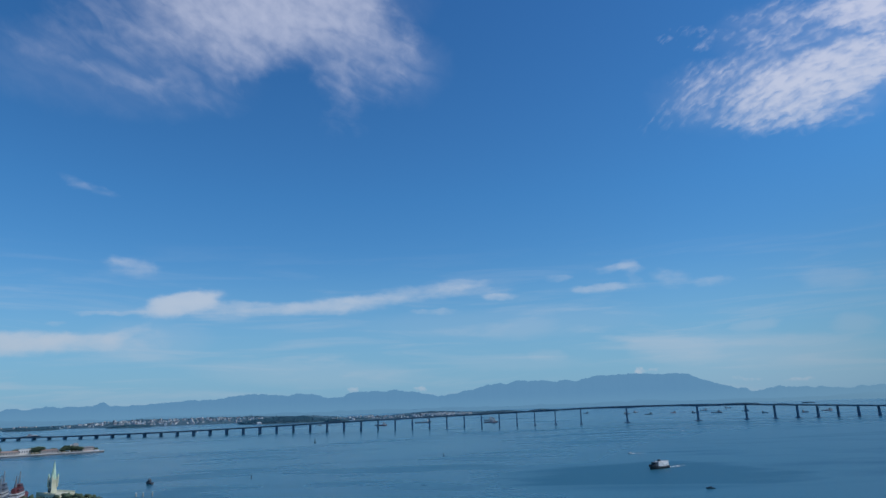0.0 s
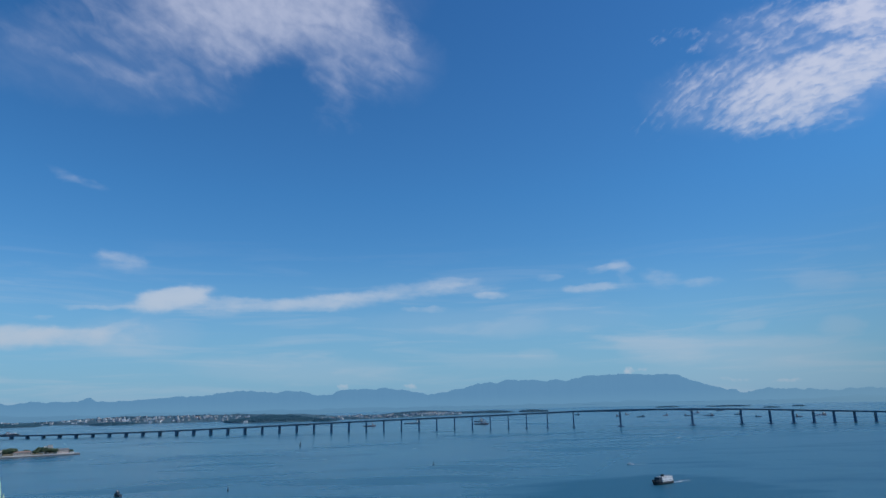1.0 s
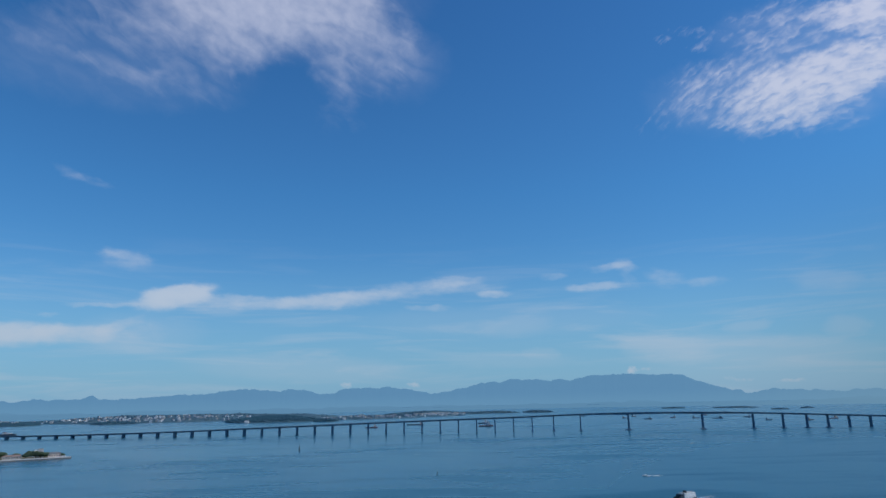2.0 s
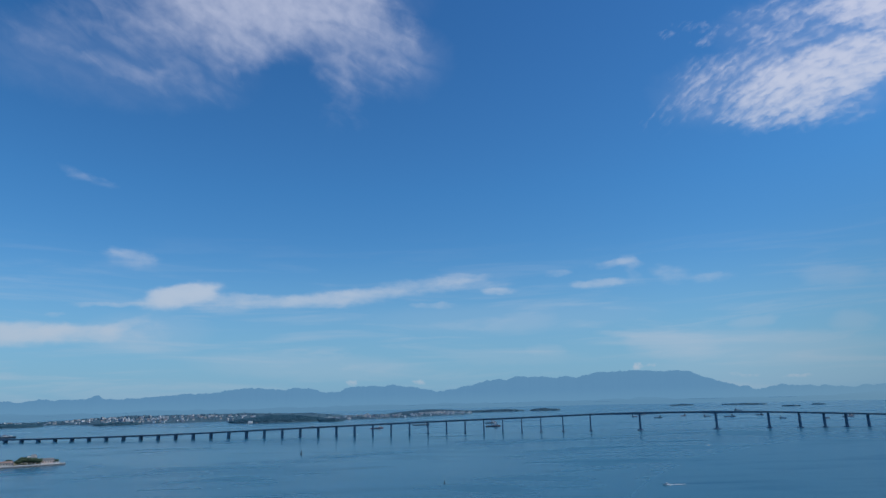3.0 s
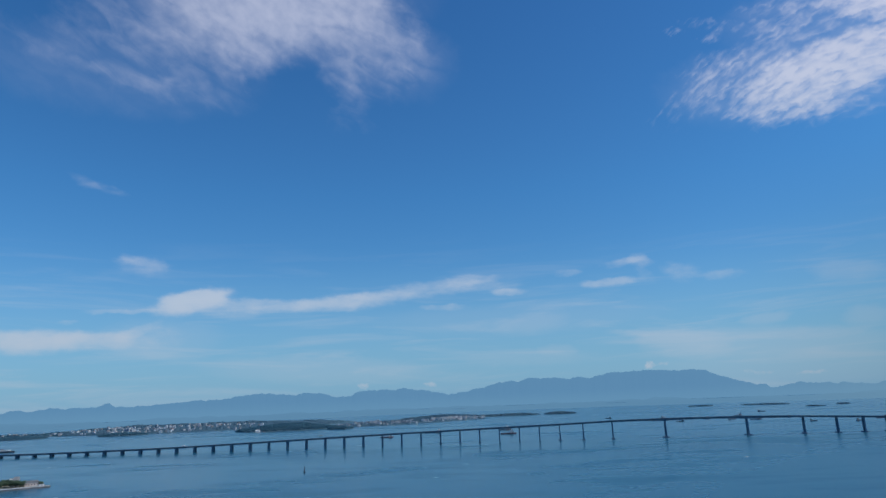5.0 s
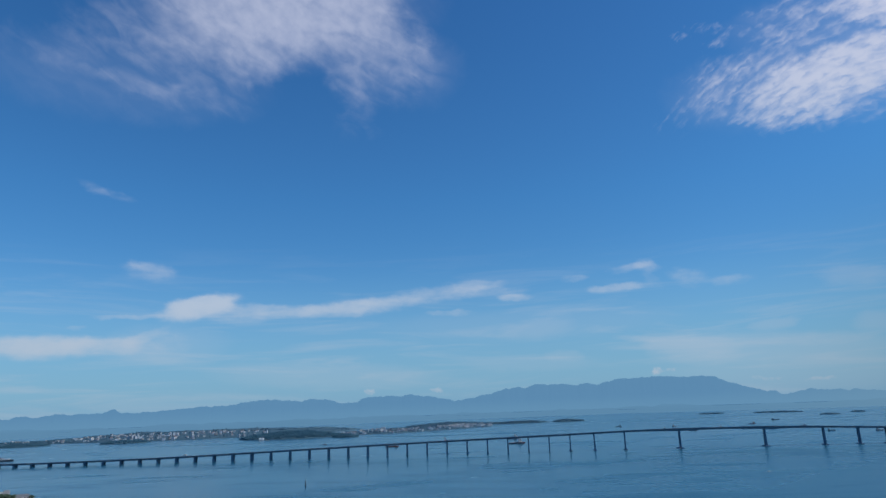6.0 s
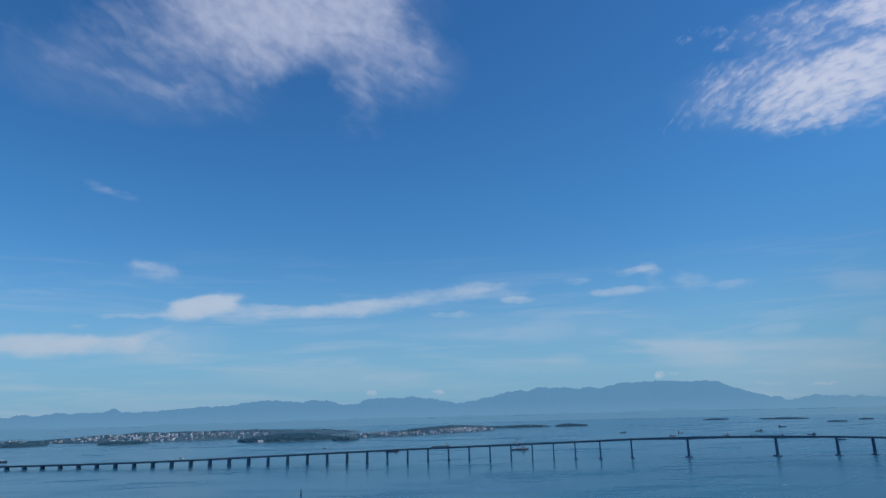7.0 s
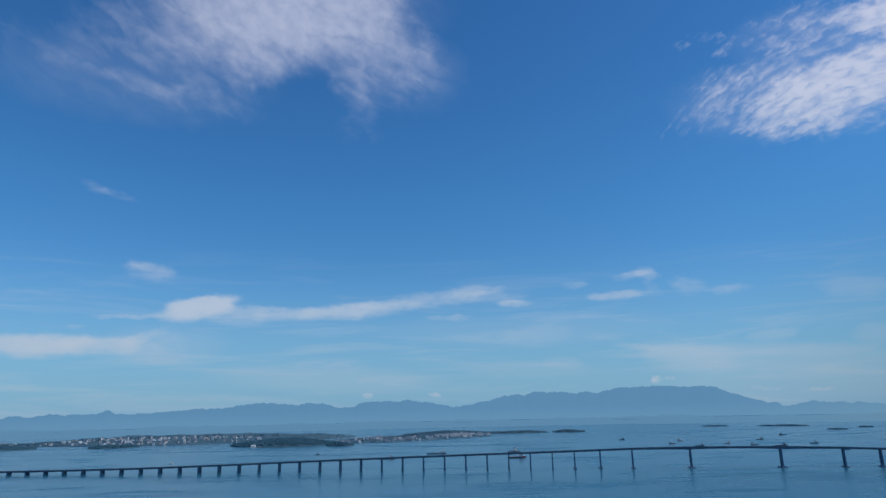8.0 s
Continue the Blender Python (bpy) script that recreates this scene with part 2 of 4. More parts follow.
# bridge surfaces: blue of the haze between is painted over their own greys
CONCRETE = surface("haze_blue_weathered_concrete", (0.098, 0.146, 0.204), (0.158, 0.212, 0.276), 0.12, 0.85, 0.25)
DECK_STEEL = surface("hazed_blue_grey_painted_girder", (0.092, 0.138, 0.200), (0.150, 0.204, 0.268), 0.1, 0.6, 0.15)
PARAPET = surface("haze_blue_stained_parapet", (0.095, 0.125, 0.160), (0.155, 0.187, 0.225), 0.3, 0.9, 0.2)
ROADWAY = surface("haze_blue_worn_asphalt", (0.070, 0.084, 0.104), (0.118, 0.134, 0.156), 0.2, 0.9, 0.2)
QUAY = surface("quay_stone", (0.26, 0.25, 0.22), (0.42, 0.40, 0.36), 0.4, 0.85, 0.4)
SEA_WALL = surface("pale_sea_wall", (0.44, 0.44, 0.43), (0.66, 0.65, 0.63), 0.35, 0.85, 0.4)
DARK_ROCK = surface("dark_rock", (0.035, 0.040, 0.045), (0.10, 0.105, 0.105), 0.5, 0.6, 0.6)
SOIL = surface("dry_lawn", (0.16, 0.15, 0.09), (0.30, 0.25, 0.16), 0.15, 0.95, 0.3)
# far ground: the blue of distance haze is painted into its green
HAZE_WOODLAND = surface("haze_blue_woodland_floor", (0.056, 0.116, 0.150), (0.080, 0.142, 0.176), 0.05, 0.95, 0.5)
FOLIAGE = surface("foliage", (0.025, 0.050, 0.030), (0.070, 0.105, 0.050), 0.6, 0.8, 0.4)
# far trees: haze painted in as blue, paler for the hazier shores
HAZE_FOLIAGE = surface("haze_blue_foliage", (0.030, 0.090, 0.126), (0.048, 0.116, 0.154), 0.08, 0.95, 0.15)
PALE_HAZE_FOLIAGE = surface("pale_haze_blue_foliage", (0.054, 0.124, 0.170), (0.082, 0.160, 0.206), 0.08, 0.95, 0.15)
BARK = surface("bark", (0.08, 0.06, 0.045), (0.16, 0.13, 0.10), 3.0, 0.95, 0.5)
WHITE = surface("white_paint", (0.66, 0.66, 0.65), (0.82, 0.81, 0.79), 0.5, 0.5, 0.05)
# far town walls: pale plaster, with some haze painted in as cool blue
PLASTER = surface("haze_cooled_plaster", (0.42, 0.46, 0.50), (0.68, 0.72, 0.76), 0.15, 0.85, 0.1, vary=0.45)
OCHRE = surface("buff_plaster", (0.42, 0.40, 0.38), (0.60, 0.57, 0.54), 0.2, 0.85, 0.1, vary=0.3)
PINK = surface("pink_plaster", (0.58, 0.48, 0.44), (0.72, 0.63, 0.58), 0.3, 0.85, 0.1)
TERRACOTTA = surface("terracotta", (0.25, 0.175, 0.15), (0.39, 0.285, 0.25), 0.3, 0.9, 0.3, vary=0.35)
SLATE = surface("grey_roof", (0.16, 0.16, 0.165), (0.30, 0.30, 0.30), 0.2, 0.8, 0.1, vary=0.4)
PALE_ROOF = surface("pale_roof", (0.34, 0.34, 0.34), (0.56, 0.55, 0.53), 0.2, 0.8, 0.1, vary=0.4)
VERDIGRIS = surface("verdigris_copper", (0.36, 0.52, 0.38), (0.56, 0.70, 0.52), 0.9, 0.7, 0.2)
SANDSTONE = surface("pale_sandstone", (0.46, 0.46, 0.33), (0.66, 0.65, 0.50), 0.7, 0.85, 0.3)
HULL_DARK = surface("dark_hull_paint", (0.030, 0.036, 0.050), (0.060, 0.070, 0.088), 0.6, 0.5, 0.1)
HULL_RED = surface("red_hull_paint", (0.14, 0.05, 0.055), (0.23, 0.095, 0.095), 0.5, 0.55, 0.1)
# distant ships: haze is painted in by paling and bluing the hull colours
HAZED_RED = surface("hazed_red_paint", (0.19, 0.145, 0.18), (0.26, 0.205, 0.24), 0.5, 0.6, 0.1)
HAZED_GREY = surface("hazed_grey_paint", (0.20, 0.235, 0.27), (0.30, 0.335, 0.37), 0.5, 0.6, 0.1)
HAZED_DARK = surface("hazed_dark_paint", (0.10, 0.125, 0.16), (0.16, 0.19, 0.225), 0.5, 0.6, 0.1)
FERRY_HULL = surface("black_hull_paint", (0.010, 0.012, 0.016), (0.024, 0.027, 0.034), 0.6, 0.45, 0.05)
HULL_GREY = surface("grey_hull_paint", (0.16, 0.17, 0.18), (0.26, 0.27, 0.28), 0.5, 0.55, 0.1)
RUST_RED = surface("maroon_paint", (0.10, 0.022, 0.025), (0.19, 0.05, 0.05), 0.7, 0.7, 0.1)
GLASS_DARK = surface("dark_window_glass", (0.012, 0.016, 0.02), (0.03, 0.035, 0.04), 1.0, 0.12, 0.0)
FOAM = surface("foam", (0.50, 0.55, 0.57), (0.80, 0.82, 0.82), 1.5, 0.9, 0.6)


def water_material():
    """Sea water: small ripples, and ruffled patches where gusts break up the mirror."""
    m = bpy.data.materials.new("sea_water")
    m.use_nodes = True
    k = Nodes(m.node_tree)
    p = k.add("ShaderNodeNewGeometry").outputs["Position"]
    x, y, _ = k.split(p)
    wide = k.noise(k.vec(k.math("MULTIPLY", x, 0.006), k.math("MULTIPLY", y, 0.011)), 1.0, 5.0, 0.55, 0.6)
    long = k.noise(k.vec(k.math("MULTIPLY", x, 0.014), k.math("MULTIPLY", y, 0.045)), 1.0, 3.0, 0.5, 0.3)
    gust = k.ramp(k.math("ADD", k.math("MULTIPLY", wide, 0.62), k.math("MULTIPLY", long, 0.38)), 0.45, 0.78)
    # gusts that have settled on the open water, and slick old wakes: middle, half width, half depth
    edge = k.math("MULTIPLY", k.math("SUBTRACT", k.math("ADD", long, wide), 1.0), 4.6)
    for cx, cy, rx, ry, force in ((88.0, 296.0, 54.0, 38.0, 1.25), (146.0, 405.0, 26.0, 3.0, 0.8), (-142.0, 556.0, 30.0, 6.0, 0.35), (-20.0, 357.0, 52.0, 12.0, 0.45),
                                  (147.0, 640.0, 32.0, 8.0, 0.7), (-40.0, 640.0, 32.0, 7.0, 0.5), (-122.0, 590.0, 26.0, 9.0, 0.5), (-130.0, 520.0, 55.0, 18.0, 0.3), (215.0, 690.0, 26.0, 9.0, 0.5)):
        ex = k.math("DIVIDE", k.math("SUBTRACT", x, cx), rx)
        ey = k.math("DIVIDE", k.math("SUBTRACT", y, cy), ry)
        r2 = k.math("ADD", k.math("ADD", k.math("MULTIPLY", ex, ex), k.math("MULTIPLY", ey, ey)), edge)
        gust = k.math("MAXIMUM", gust, k.ramp(r2, 2.1, 0.1, 0.0, force))
    near = k.ramp(y, 760.0, 240.0, 0.0, 0.26)          # the outer bay is breezier than the water by the bridge
    breeze = k.math("MULTIPLY", k.ramp(k.math("DIVIDE", x, y), -0.05, 0.50, 0.0, 0.40), k.ramp(y, 1300.0, 800.0))
    gust = k.math("MULTIPLY", k.math("ADD", gust, near), k.ramp(y, 2600.0, 1700.0))
    gust = k.math("MINIMUM", k.math("ADD", gust, breeze), 1.4)
    # streaks of wind on the far water
    far = k.noise(k.vec(k.math("MULTIPLY", x, 0.0045), k.math("MULTIPLY", y, 0.011)), 1.0, 4.0, 0.6, 0.4)
    far = k.math("MULTIPLY", k.ramp(far, 0.48, 0.66, 0.0, 0.7), k.math("MULTIPLY", k.ramp(y, 1050.0, 1350.0), k.ramp(y, 2300.0, 1700.0)))
    gust = k.math("MAXIMUM", gust, far)
    # sheltered water under the shore lies smoother
    calm = k.math("MULTIPLY", k.ramp(k.math("DIVIDE", x, y), 0.20, -0.12, 0.0, 0.82), k.ramp(y, 380.0, 900.0))
    calm = k.math("SUBTRACT", 1.0, calm)
    ripple = k.noise(k.vec(k.math("MULTIPLY", x, 0.35), k.math("MULTIPLY", y, 1.0)), 1.2, 4.0, 0.6)
    swell = k.noise(p, 0.09, 3.0, 0.5)
    h = k.add("ShaderNodeBump")
    h.inputs["Distance"].default_value = 0.12
    k.put(h.inputs["Strength"], k.math("MULTIPLY", k.math("MULTIPLY_ADD", gust, 0.48, 0.165), calm))
    k.put(h.inputs["Height"], k.math("MULTIPLY_ADD", swell, 0.4, ripple))
    b = k.add("ShaderNodeBsdfPrincipled")
    k.put(b.inputs["Base Color"], k.mix(wide, (0.017, 0.098, 0.150), (0.022, 0.114, 0.172)))
    k.put(b.inputs["Roughness"], k.math("MULTIPLY_ADD", gust, 0.16, 0.205))
    b.inputs["IOR"].default_value = 1.333
    k.put(b.inputs["Normal"], h.outputs[0])
    k.tree.links.new(b.outputs[0], k.add("ShaderNodeOutputMaterial").inputs[0])
    return m


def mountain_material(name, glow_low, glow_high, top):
    """Far forested hills: a dim green slope plus emission painting kilometres of bright haze."""
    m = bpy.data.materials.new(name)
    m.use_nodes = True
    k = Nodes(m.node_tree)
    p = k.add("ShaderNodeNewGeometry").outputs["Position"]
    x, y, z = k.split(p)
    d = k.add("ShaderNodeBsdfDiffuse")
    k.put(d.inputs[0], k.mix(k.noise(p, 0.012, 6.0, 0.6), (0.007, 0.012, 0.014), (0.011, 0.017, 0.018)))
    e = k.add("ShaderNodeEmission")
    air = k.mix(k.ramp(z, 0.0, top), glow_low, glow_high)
    # the painted haze glow is paler on the side under the sun
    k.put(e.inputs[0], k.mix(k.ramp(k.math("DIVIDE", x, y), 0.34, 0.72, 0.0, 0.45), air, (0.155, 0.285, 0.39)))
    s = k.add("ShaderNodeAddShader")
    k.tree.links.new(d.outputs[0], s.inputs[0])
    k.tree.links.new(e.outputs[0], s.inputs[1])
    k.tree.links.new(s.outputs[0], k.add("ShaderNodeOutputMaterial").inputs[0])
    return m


WATER = water_material()
# blue haze painted as glow: colour at the foot, then at the top
MOUNTAIN = mountain_material("haze_glow_mountain", (0.116, 0.264, 0.428), (0.101, 0.241, 0.412), 90.0)
FOOTHILL = mountain_material("haze_glow_foothill", (0.100, 0.230, 0.376), (0.106, 0.244, 0.398), 14.0)


# ---------------------------------------------------------------- building helpers
def mesh_of(name, bm, material):
    me = bpy.data.meshes.new(name)
    bm.normal_update()
    bm.to_mesh(me)
    bm.free()
    for m in material if isinstance(material, (list, tuple)) else (material,):
        me.materials.append(m)
    return me


def part(name, bm, material, parent=None, label="", at=None):
    """Links a bmesh, or a ready mesh, as one object under a thing or a part."""
    me = bm if isinstance(bm, bpy.types.Mesh) else mesh_of(name, bm, material)
    ob = new(name, me)
    if at is not None:
        ob.matrix_basis = at
    ob.parent = parent
    if label:
        ob["label"] = label
    return ob


def thing(name, at, label, category, group="", kind=""):
    ob = new(name)
    ob.empty_display_size = 1.0
    ob.matrix_basis = at
    return tagged(ob, label, category, group, kind)


def box(bm, x, y, z, sx, sy, sz, taper=1.0, bevel=0.0, turn=0.0):
    """A block whose base is centred on (x, y, z), narrowing to the top by taper."""
    v = []
    c, s = math.cos(turn), math.sin(turn)
    for dz, f in ((0, 1.0), (sz, taper)):
        for ux, uy in ((-1, -1), (1, -1), (1, 1), (-1, 1)):
            px, py = ux * sx / 2 * f, uy * sy / 2 * f
            v.append(bm.verts.new((x + px * c - py * s, y + px * s + py * c, z + dz)))
    faces = [bm.faces.new([v[i] for i in q]) for q in ((3, 2, 1, 0), (4, 5, 6, 7), (0, 1, 5, 4), (1, 2, 6, 5), (2, 3, 7, 6), (3, 0, 4, 7))]
    if bevel:
        edges = list({e for f in faces for e in f.edges})
        bmesh.ops.bevel(bm, geom=edges, offset=bevel, segments=1, affect="EDGES")
    return bm


def tube(bm, x, y, z, r0, r1, h, sides=8):
    """A round post or cone frustum."""
    rings = []
    for zz, r in ((z, r0), (z + h, r1)):
        rings.append([bm.verts.new((x + r * math.cos(2 * math.pi * i / sides), y + r * math.sin(2 * math.pi * i / sides), zz)) for i in range(sides)])
    for i in range(sides):
        j = (i + 1) % sides
        bm.faces.new((rings[0][i], rings[0][j], rings[1][j], rings[1][i]))
    bm.faces.new(rings[0][::-1])
    bm.faces.new(rings[1])
    return bm


def fresh():
    return bmesh.new()


# ---------------------------------------------------------------- water
bm = fresh()
edges = [-9000, -2500, -1000, -400, -100, 100, 400, 1000, 2500, 9000]
rows_y = [-2500, -400, 0, 150, 300, 500, 800, 1200, 2000, 3200, 5600]
grid = [[bm.verts.new((x, y, 0)) for x in edges] for y in rows_y]
for a, b in zip(grid[:-1], grid[1:]):
    for i in range(len(edges) - 1):
        bm.faces.new((a[i], a[i + 1], b[i + 1], b[i]))
water = part("water", bm, WATER)
tagged(water, "blue-green bay water with ruffled darker patches", "water", kind="structure")


# ---------------------------------------------------------------- mountains
SUMMITS = [(-35.2, 33, 0.9), (-28.1, 29, 7.0), (-26.9, 25, 0.4), (-22.6, 18, 1.3), (-20.3, 29, 1.8), (-17.3, 40, 2.3),
           (-14.8, 58, 2.6), (-11.6, 56, 1.6), (-10.1, 14, 1.0), (-7.6, 10, 0.8), (-6.7, 60, 2.7), (-2.9, 58, 2.7),
           (1.4, 18, 1.2), (3.4, 47, 2.2), (5.2, 62, 2.0), (7.1, 80, 1.3), (8.9, 88, 1.2), (10.8, 91, 1.3), (13.0, 93, 1.5),
           (15.2, 99, 1.9), (17.5, 90, 1.9), (20.0, 75, 2.0), (21.6, 49, 2.5), (25.7, -14, 0.6), (28.3, 6, 1.4),
           (-5.3, 7, 0.42), (-3.75, 8, 0.40), (-2.4, 7, 0.36), (-0.8, 7, 0.42), (23.8, 7, 0.35), (27.4, 8, 0.5), (31.9, -14, 0.7)]


def crest(a):
    """Height of the skyline in the direction a, in degrees."""
    h = 58 + sum(t * math.exp(-((a - c) / w) ** 2) for c, t, w in SUMMITS)
    return h + 9 * (noise.fractal((a * 0.9, 3.1, 0), 0.8, 2.2, 5)) + 5.5 * noise.noise((a * 2.7, 0.4, 0)) + 4.0 * noise.noise((a * 6.3, 2.4, 0))


def range_mesh(name, material, crest_of, near, far, step, ranks, seed):
    bm = fresh()
    rows = []
    a = -46.0
    while a <= 46.0:
        top = crest_of(a)
        line = []
        for i in range(ranks + 1):
            f = i / ranks
            r = near + (far - near) * f
            spur = 0.5 + 0.5 * noise.fractal((a * 0.55 + f * 1.8, f * 2.6 + seed, 1.7), 0.7, 2.1, 4)
            z = top * f ** 1.25 * (1 - 0.45 * (1 - f) * spur) if i else -2.0
            line.append(bm.verts.new((r * math.sin(radians(a)), r * math.cos(radians(a)), z)))
        r = far + 60
        line.append(bm.verts.new((r * math.sin(radians(a)), r * math.cos(radians(a)), -2)))
        rows.append(line)
        a += step
    for p, q in zip(rows[:-1], rows[1:]):
        for i in range(len(p) - 1):
            f = bm.faces.new((p[i], q[i], q[i + 1], p[i + 1]))
            f.smooth = True
    return part(name, bm, material)


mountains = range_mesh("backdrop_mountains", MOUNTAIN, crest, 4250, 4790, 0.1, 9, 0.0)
tagged(mountains, "distant blue mountain range with painted-on haze", "mountains", kind="structure")


def foot_crest(a):
    return max(1.0, 8 + 18 * noise.fractal((a * 0.16, 9.3, 0), 0.9, 2.0, 4) + 7 * noise.noise((a * 1.1, 5.0, 0)))


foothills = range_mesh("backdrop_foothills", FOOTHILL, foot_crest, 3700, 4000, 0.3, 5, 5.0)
tagged(foothills, "low hills with painted-on haze along the foot of the mountains", "hills", kind="structure")


def plain_crest(a):
    return max(0.6, 5 + 7 * noise.fractal((a * 0.22, 4.3, 0), 0.9, 2.0, 4) + 2.5 * noise.noise((a * 1.3, 8.0, 0)))


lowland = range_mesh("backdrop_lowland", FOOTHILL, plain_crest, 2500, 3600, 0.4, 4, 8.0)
tagged(lowland, "faint flat lowland at the head of the bay", "land", kind="structure")


# ---------------------------------------------------------------- bridge
FIRST, LAST = -44, 14
BENDS = ([-44, -36, -28.8, -21.6, -14.4, -7.2, 0, 14], [1.6, 2.24, 4.25, 4.61, 4.43, 1.58, -0.1, -0.1])
LONG_SPANS = {-4: 27.5, -3: 34.0, -2: 60.0, -1: 90.0, 0: 60.0, 1: 34.7, 2: 27.4}
PROFILE = ([-44, -32, -29, -26, -23, -20, -17, -14, -11, -8, -5, -3, -2, -1, 0, 1, 2, 3, 5.5, 8, 14],
           [4.8, 4.8, 5.4, 6.3, 7.7, 9.6, 11.6, 13.5, 15.3, 17.0, 18.6, 19.9, 21.0, 22.0, 21.4, 19.6, 18.4, 17.3, 14.9, 12.6, 7.5])


def bridge_line():
    """Where each pier stands: a gently bent line of spans on both sides of the three long ones."""
    place = {0: Vector((337.3, 866.3, 0))}
    for k in range(-1, FIRST - 1, -1):
        h = radians(-9.41 + float(np.interp(k, *BENDS)))
        place[k] = place[k + 1] - LONG_SPANS.get(k, 24.0) * Vector((math.cos(h), math.sin(h), 0))
    for k in range(0, LAST):
        h = radians(-9.41)
        place[k + 1] = place[k] + LONG_SPANS.get(k, 24.0) * Vector((math.cos(h), math.sin(h), 0))
    return place


def deck_top(k):
    return sum(w * float(np.interp(k + d, *PROFILE)) for d, w in ((-0.8, 0.25), (0, 0.5), (0.8, 0.25)))


PIERS = bridge_line()
bridge = thing("bridge", pose(0, 0, 0), "long grey concrete beam bridge on slender paired piers in the bay", "bridge")


def strip(bm, stations, outline):
    """Sweeps a closed outline (side, up) along stations of (place, side direction, drop scale)."""
    rings = []
    for at, side, drop in stations:
        rings.append([bm.verts.new(at + side * u + Vector((0, 0, v if v > -0.36 else -0.35 + (v + 0.35) * drop))) for u, v in outline])
    m = len(outline)
    for a, b in zip(rings[:-1], rings[1:]):
        for i in range(m):
            j = (i + 1) % m
            bm.faces.new((a[i], a[j], b[j], b[i]))
    bm.faces.new(rings[0][::-1])
    bm.faces.new(rings[-1])
    return bm


def girder_drop(k, f):
    """How much deeper than usual the girders are, a part f along the span from pier k."""
    if k == -1:
        return 1.15 + 0.75 * (2 * f - 1) ** 2
    if k in (-2, 0):
        g = f if k == -2 else 1 - f
        return 1.1 + 0.8 * g ** 2
    return 1.0


def deck_span(k):
    a, b = PIERS[k], PIERS[k + 1]
    along = (b - a).normalized()
    side = Vector((-along.y, along.x, 0))
    steps = 12 if k in (-2, -1, 0) else 3
    stations = []
    for i in range(steps + 1):
        f = i / steps
        gap = 0.05 if i == 0 else -0.05 if i == steps else 0.0
        at = a.lerp(b, f) + along * gap
        stations.append((Vector((at.x, at.y, deck_top(k + f) - 0.35)), side, girder_drop(k, f)))
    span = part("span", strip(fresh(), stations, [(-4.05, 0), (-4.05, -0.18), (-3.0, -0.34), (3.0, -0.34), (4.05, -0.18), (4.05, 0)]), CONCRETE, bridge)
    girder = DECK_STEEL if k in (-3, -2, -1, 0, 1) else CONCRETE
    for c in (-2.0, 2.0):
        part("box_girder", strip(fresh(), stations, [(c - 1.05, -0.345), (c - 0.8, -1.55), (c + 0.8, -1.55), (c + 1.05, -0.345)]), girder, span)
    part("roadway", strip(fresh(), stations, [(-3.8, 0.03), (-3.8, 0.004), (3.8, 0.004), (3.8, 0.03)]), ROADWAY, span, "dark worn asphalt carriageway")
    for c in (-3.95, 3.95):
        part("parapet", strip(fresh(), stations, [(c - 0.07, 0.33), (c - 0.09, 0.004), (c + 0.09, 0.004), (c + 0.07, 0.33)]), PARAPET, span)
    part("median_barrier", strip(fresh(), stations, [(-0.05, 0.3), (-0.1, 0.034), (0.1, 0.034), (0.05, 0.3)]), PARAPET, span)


def pier(k):
    at = PIERS[k]
    before, after = PIERS.get(k - 1, at), PIERS.get(k + 1, at)
    h = math.atan2(after.y - before.y, after.x - before.x)
    main = k in (-1, 0)
    big = -4 <= k <= 4
    cap_l, cap_w, cap_h = (5.6, 12.0, 1.0) if main else (4.0, 11.5, 0.9) if big else (2.8, 6.0, 0.45) if k > -20 else (3.4, 6.4, 0.45)
    under = deck_top(k) - 0.35 - 0.35 - 1.2 * (girder_drop(k, 0.0) if k in (-1, 0) else girder_drop(k - 1, 1.0) if k in (-1, 0) else 1.0)
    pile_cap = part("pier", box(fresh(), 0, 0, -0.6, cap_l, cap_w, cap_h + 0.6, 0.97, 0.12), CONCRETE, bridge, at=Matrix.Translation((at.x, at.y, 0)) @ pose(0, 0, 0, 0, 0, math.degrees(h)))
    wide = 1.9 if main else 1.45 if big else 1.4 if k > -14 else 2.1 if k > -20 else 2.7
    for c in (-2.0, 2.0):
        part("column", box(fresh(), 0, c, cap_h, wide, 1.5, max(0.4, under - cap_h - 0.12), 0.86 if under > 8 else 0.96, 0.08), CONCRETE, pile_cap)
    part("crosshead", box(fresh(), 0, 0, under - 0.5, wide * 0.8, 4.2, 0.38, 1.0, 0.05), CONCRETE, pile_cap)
    if main:
        for s in (-1, 1):
            part("fender", box(fresh(), s * 3.4, 0, -0.4, 0.8, 10.0, 1.0, 1.0, 0.1), CONCRETE, pile_cap)


for k in range(FIRST, LAST):
    deck_span(k)
for k in range(FIRST, LAST + 1):
    pier(k)


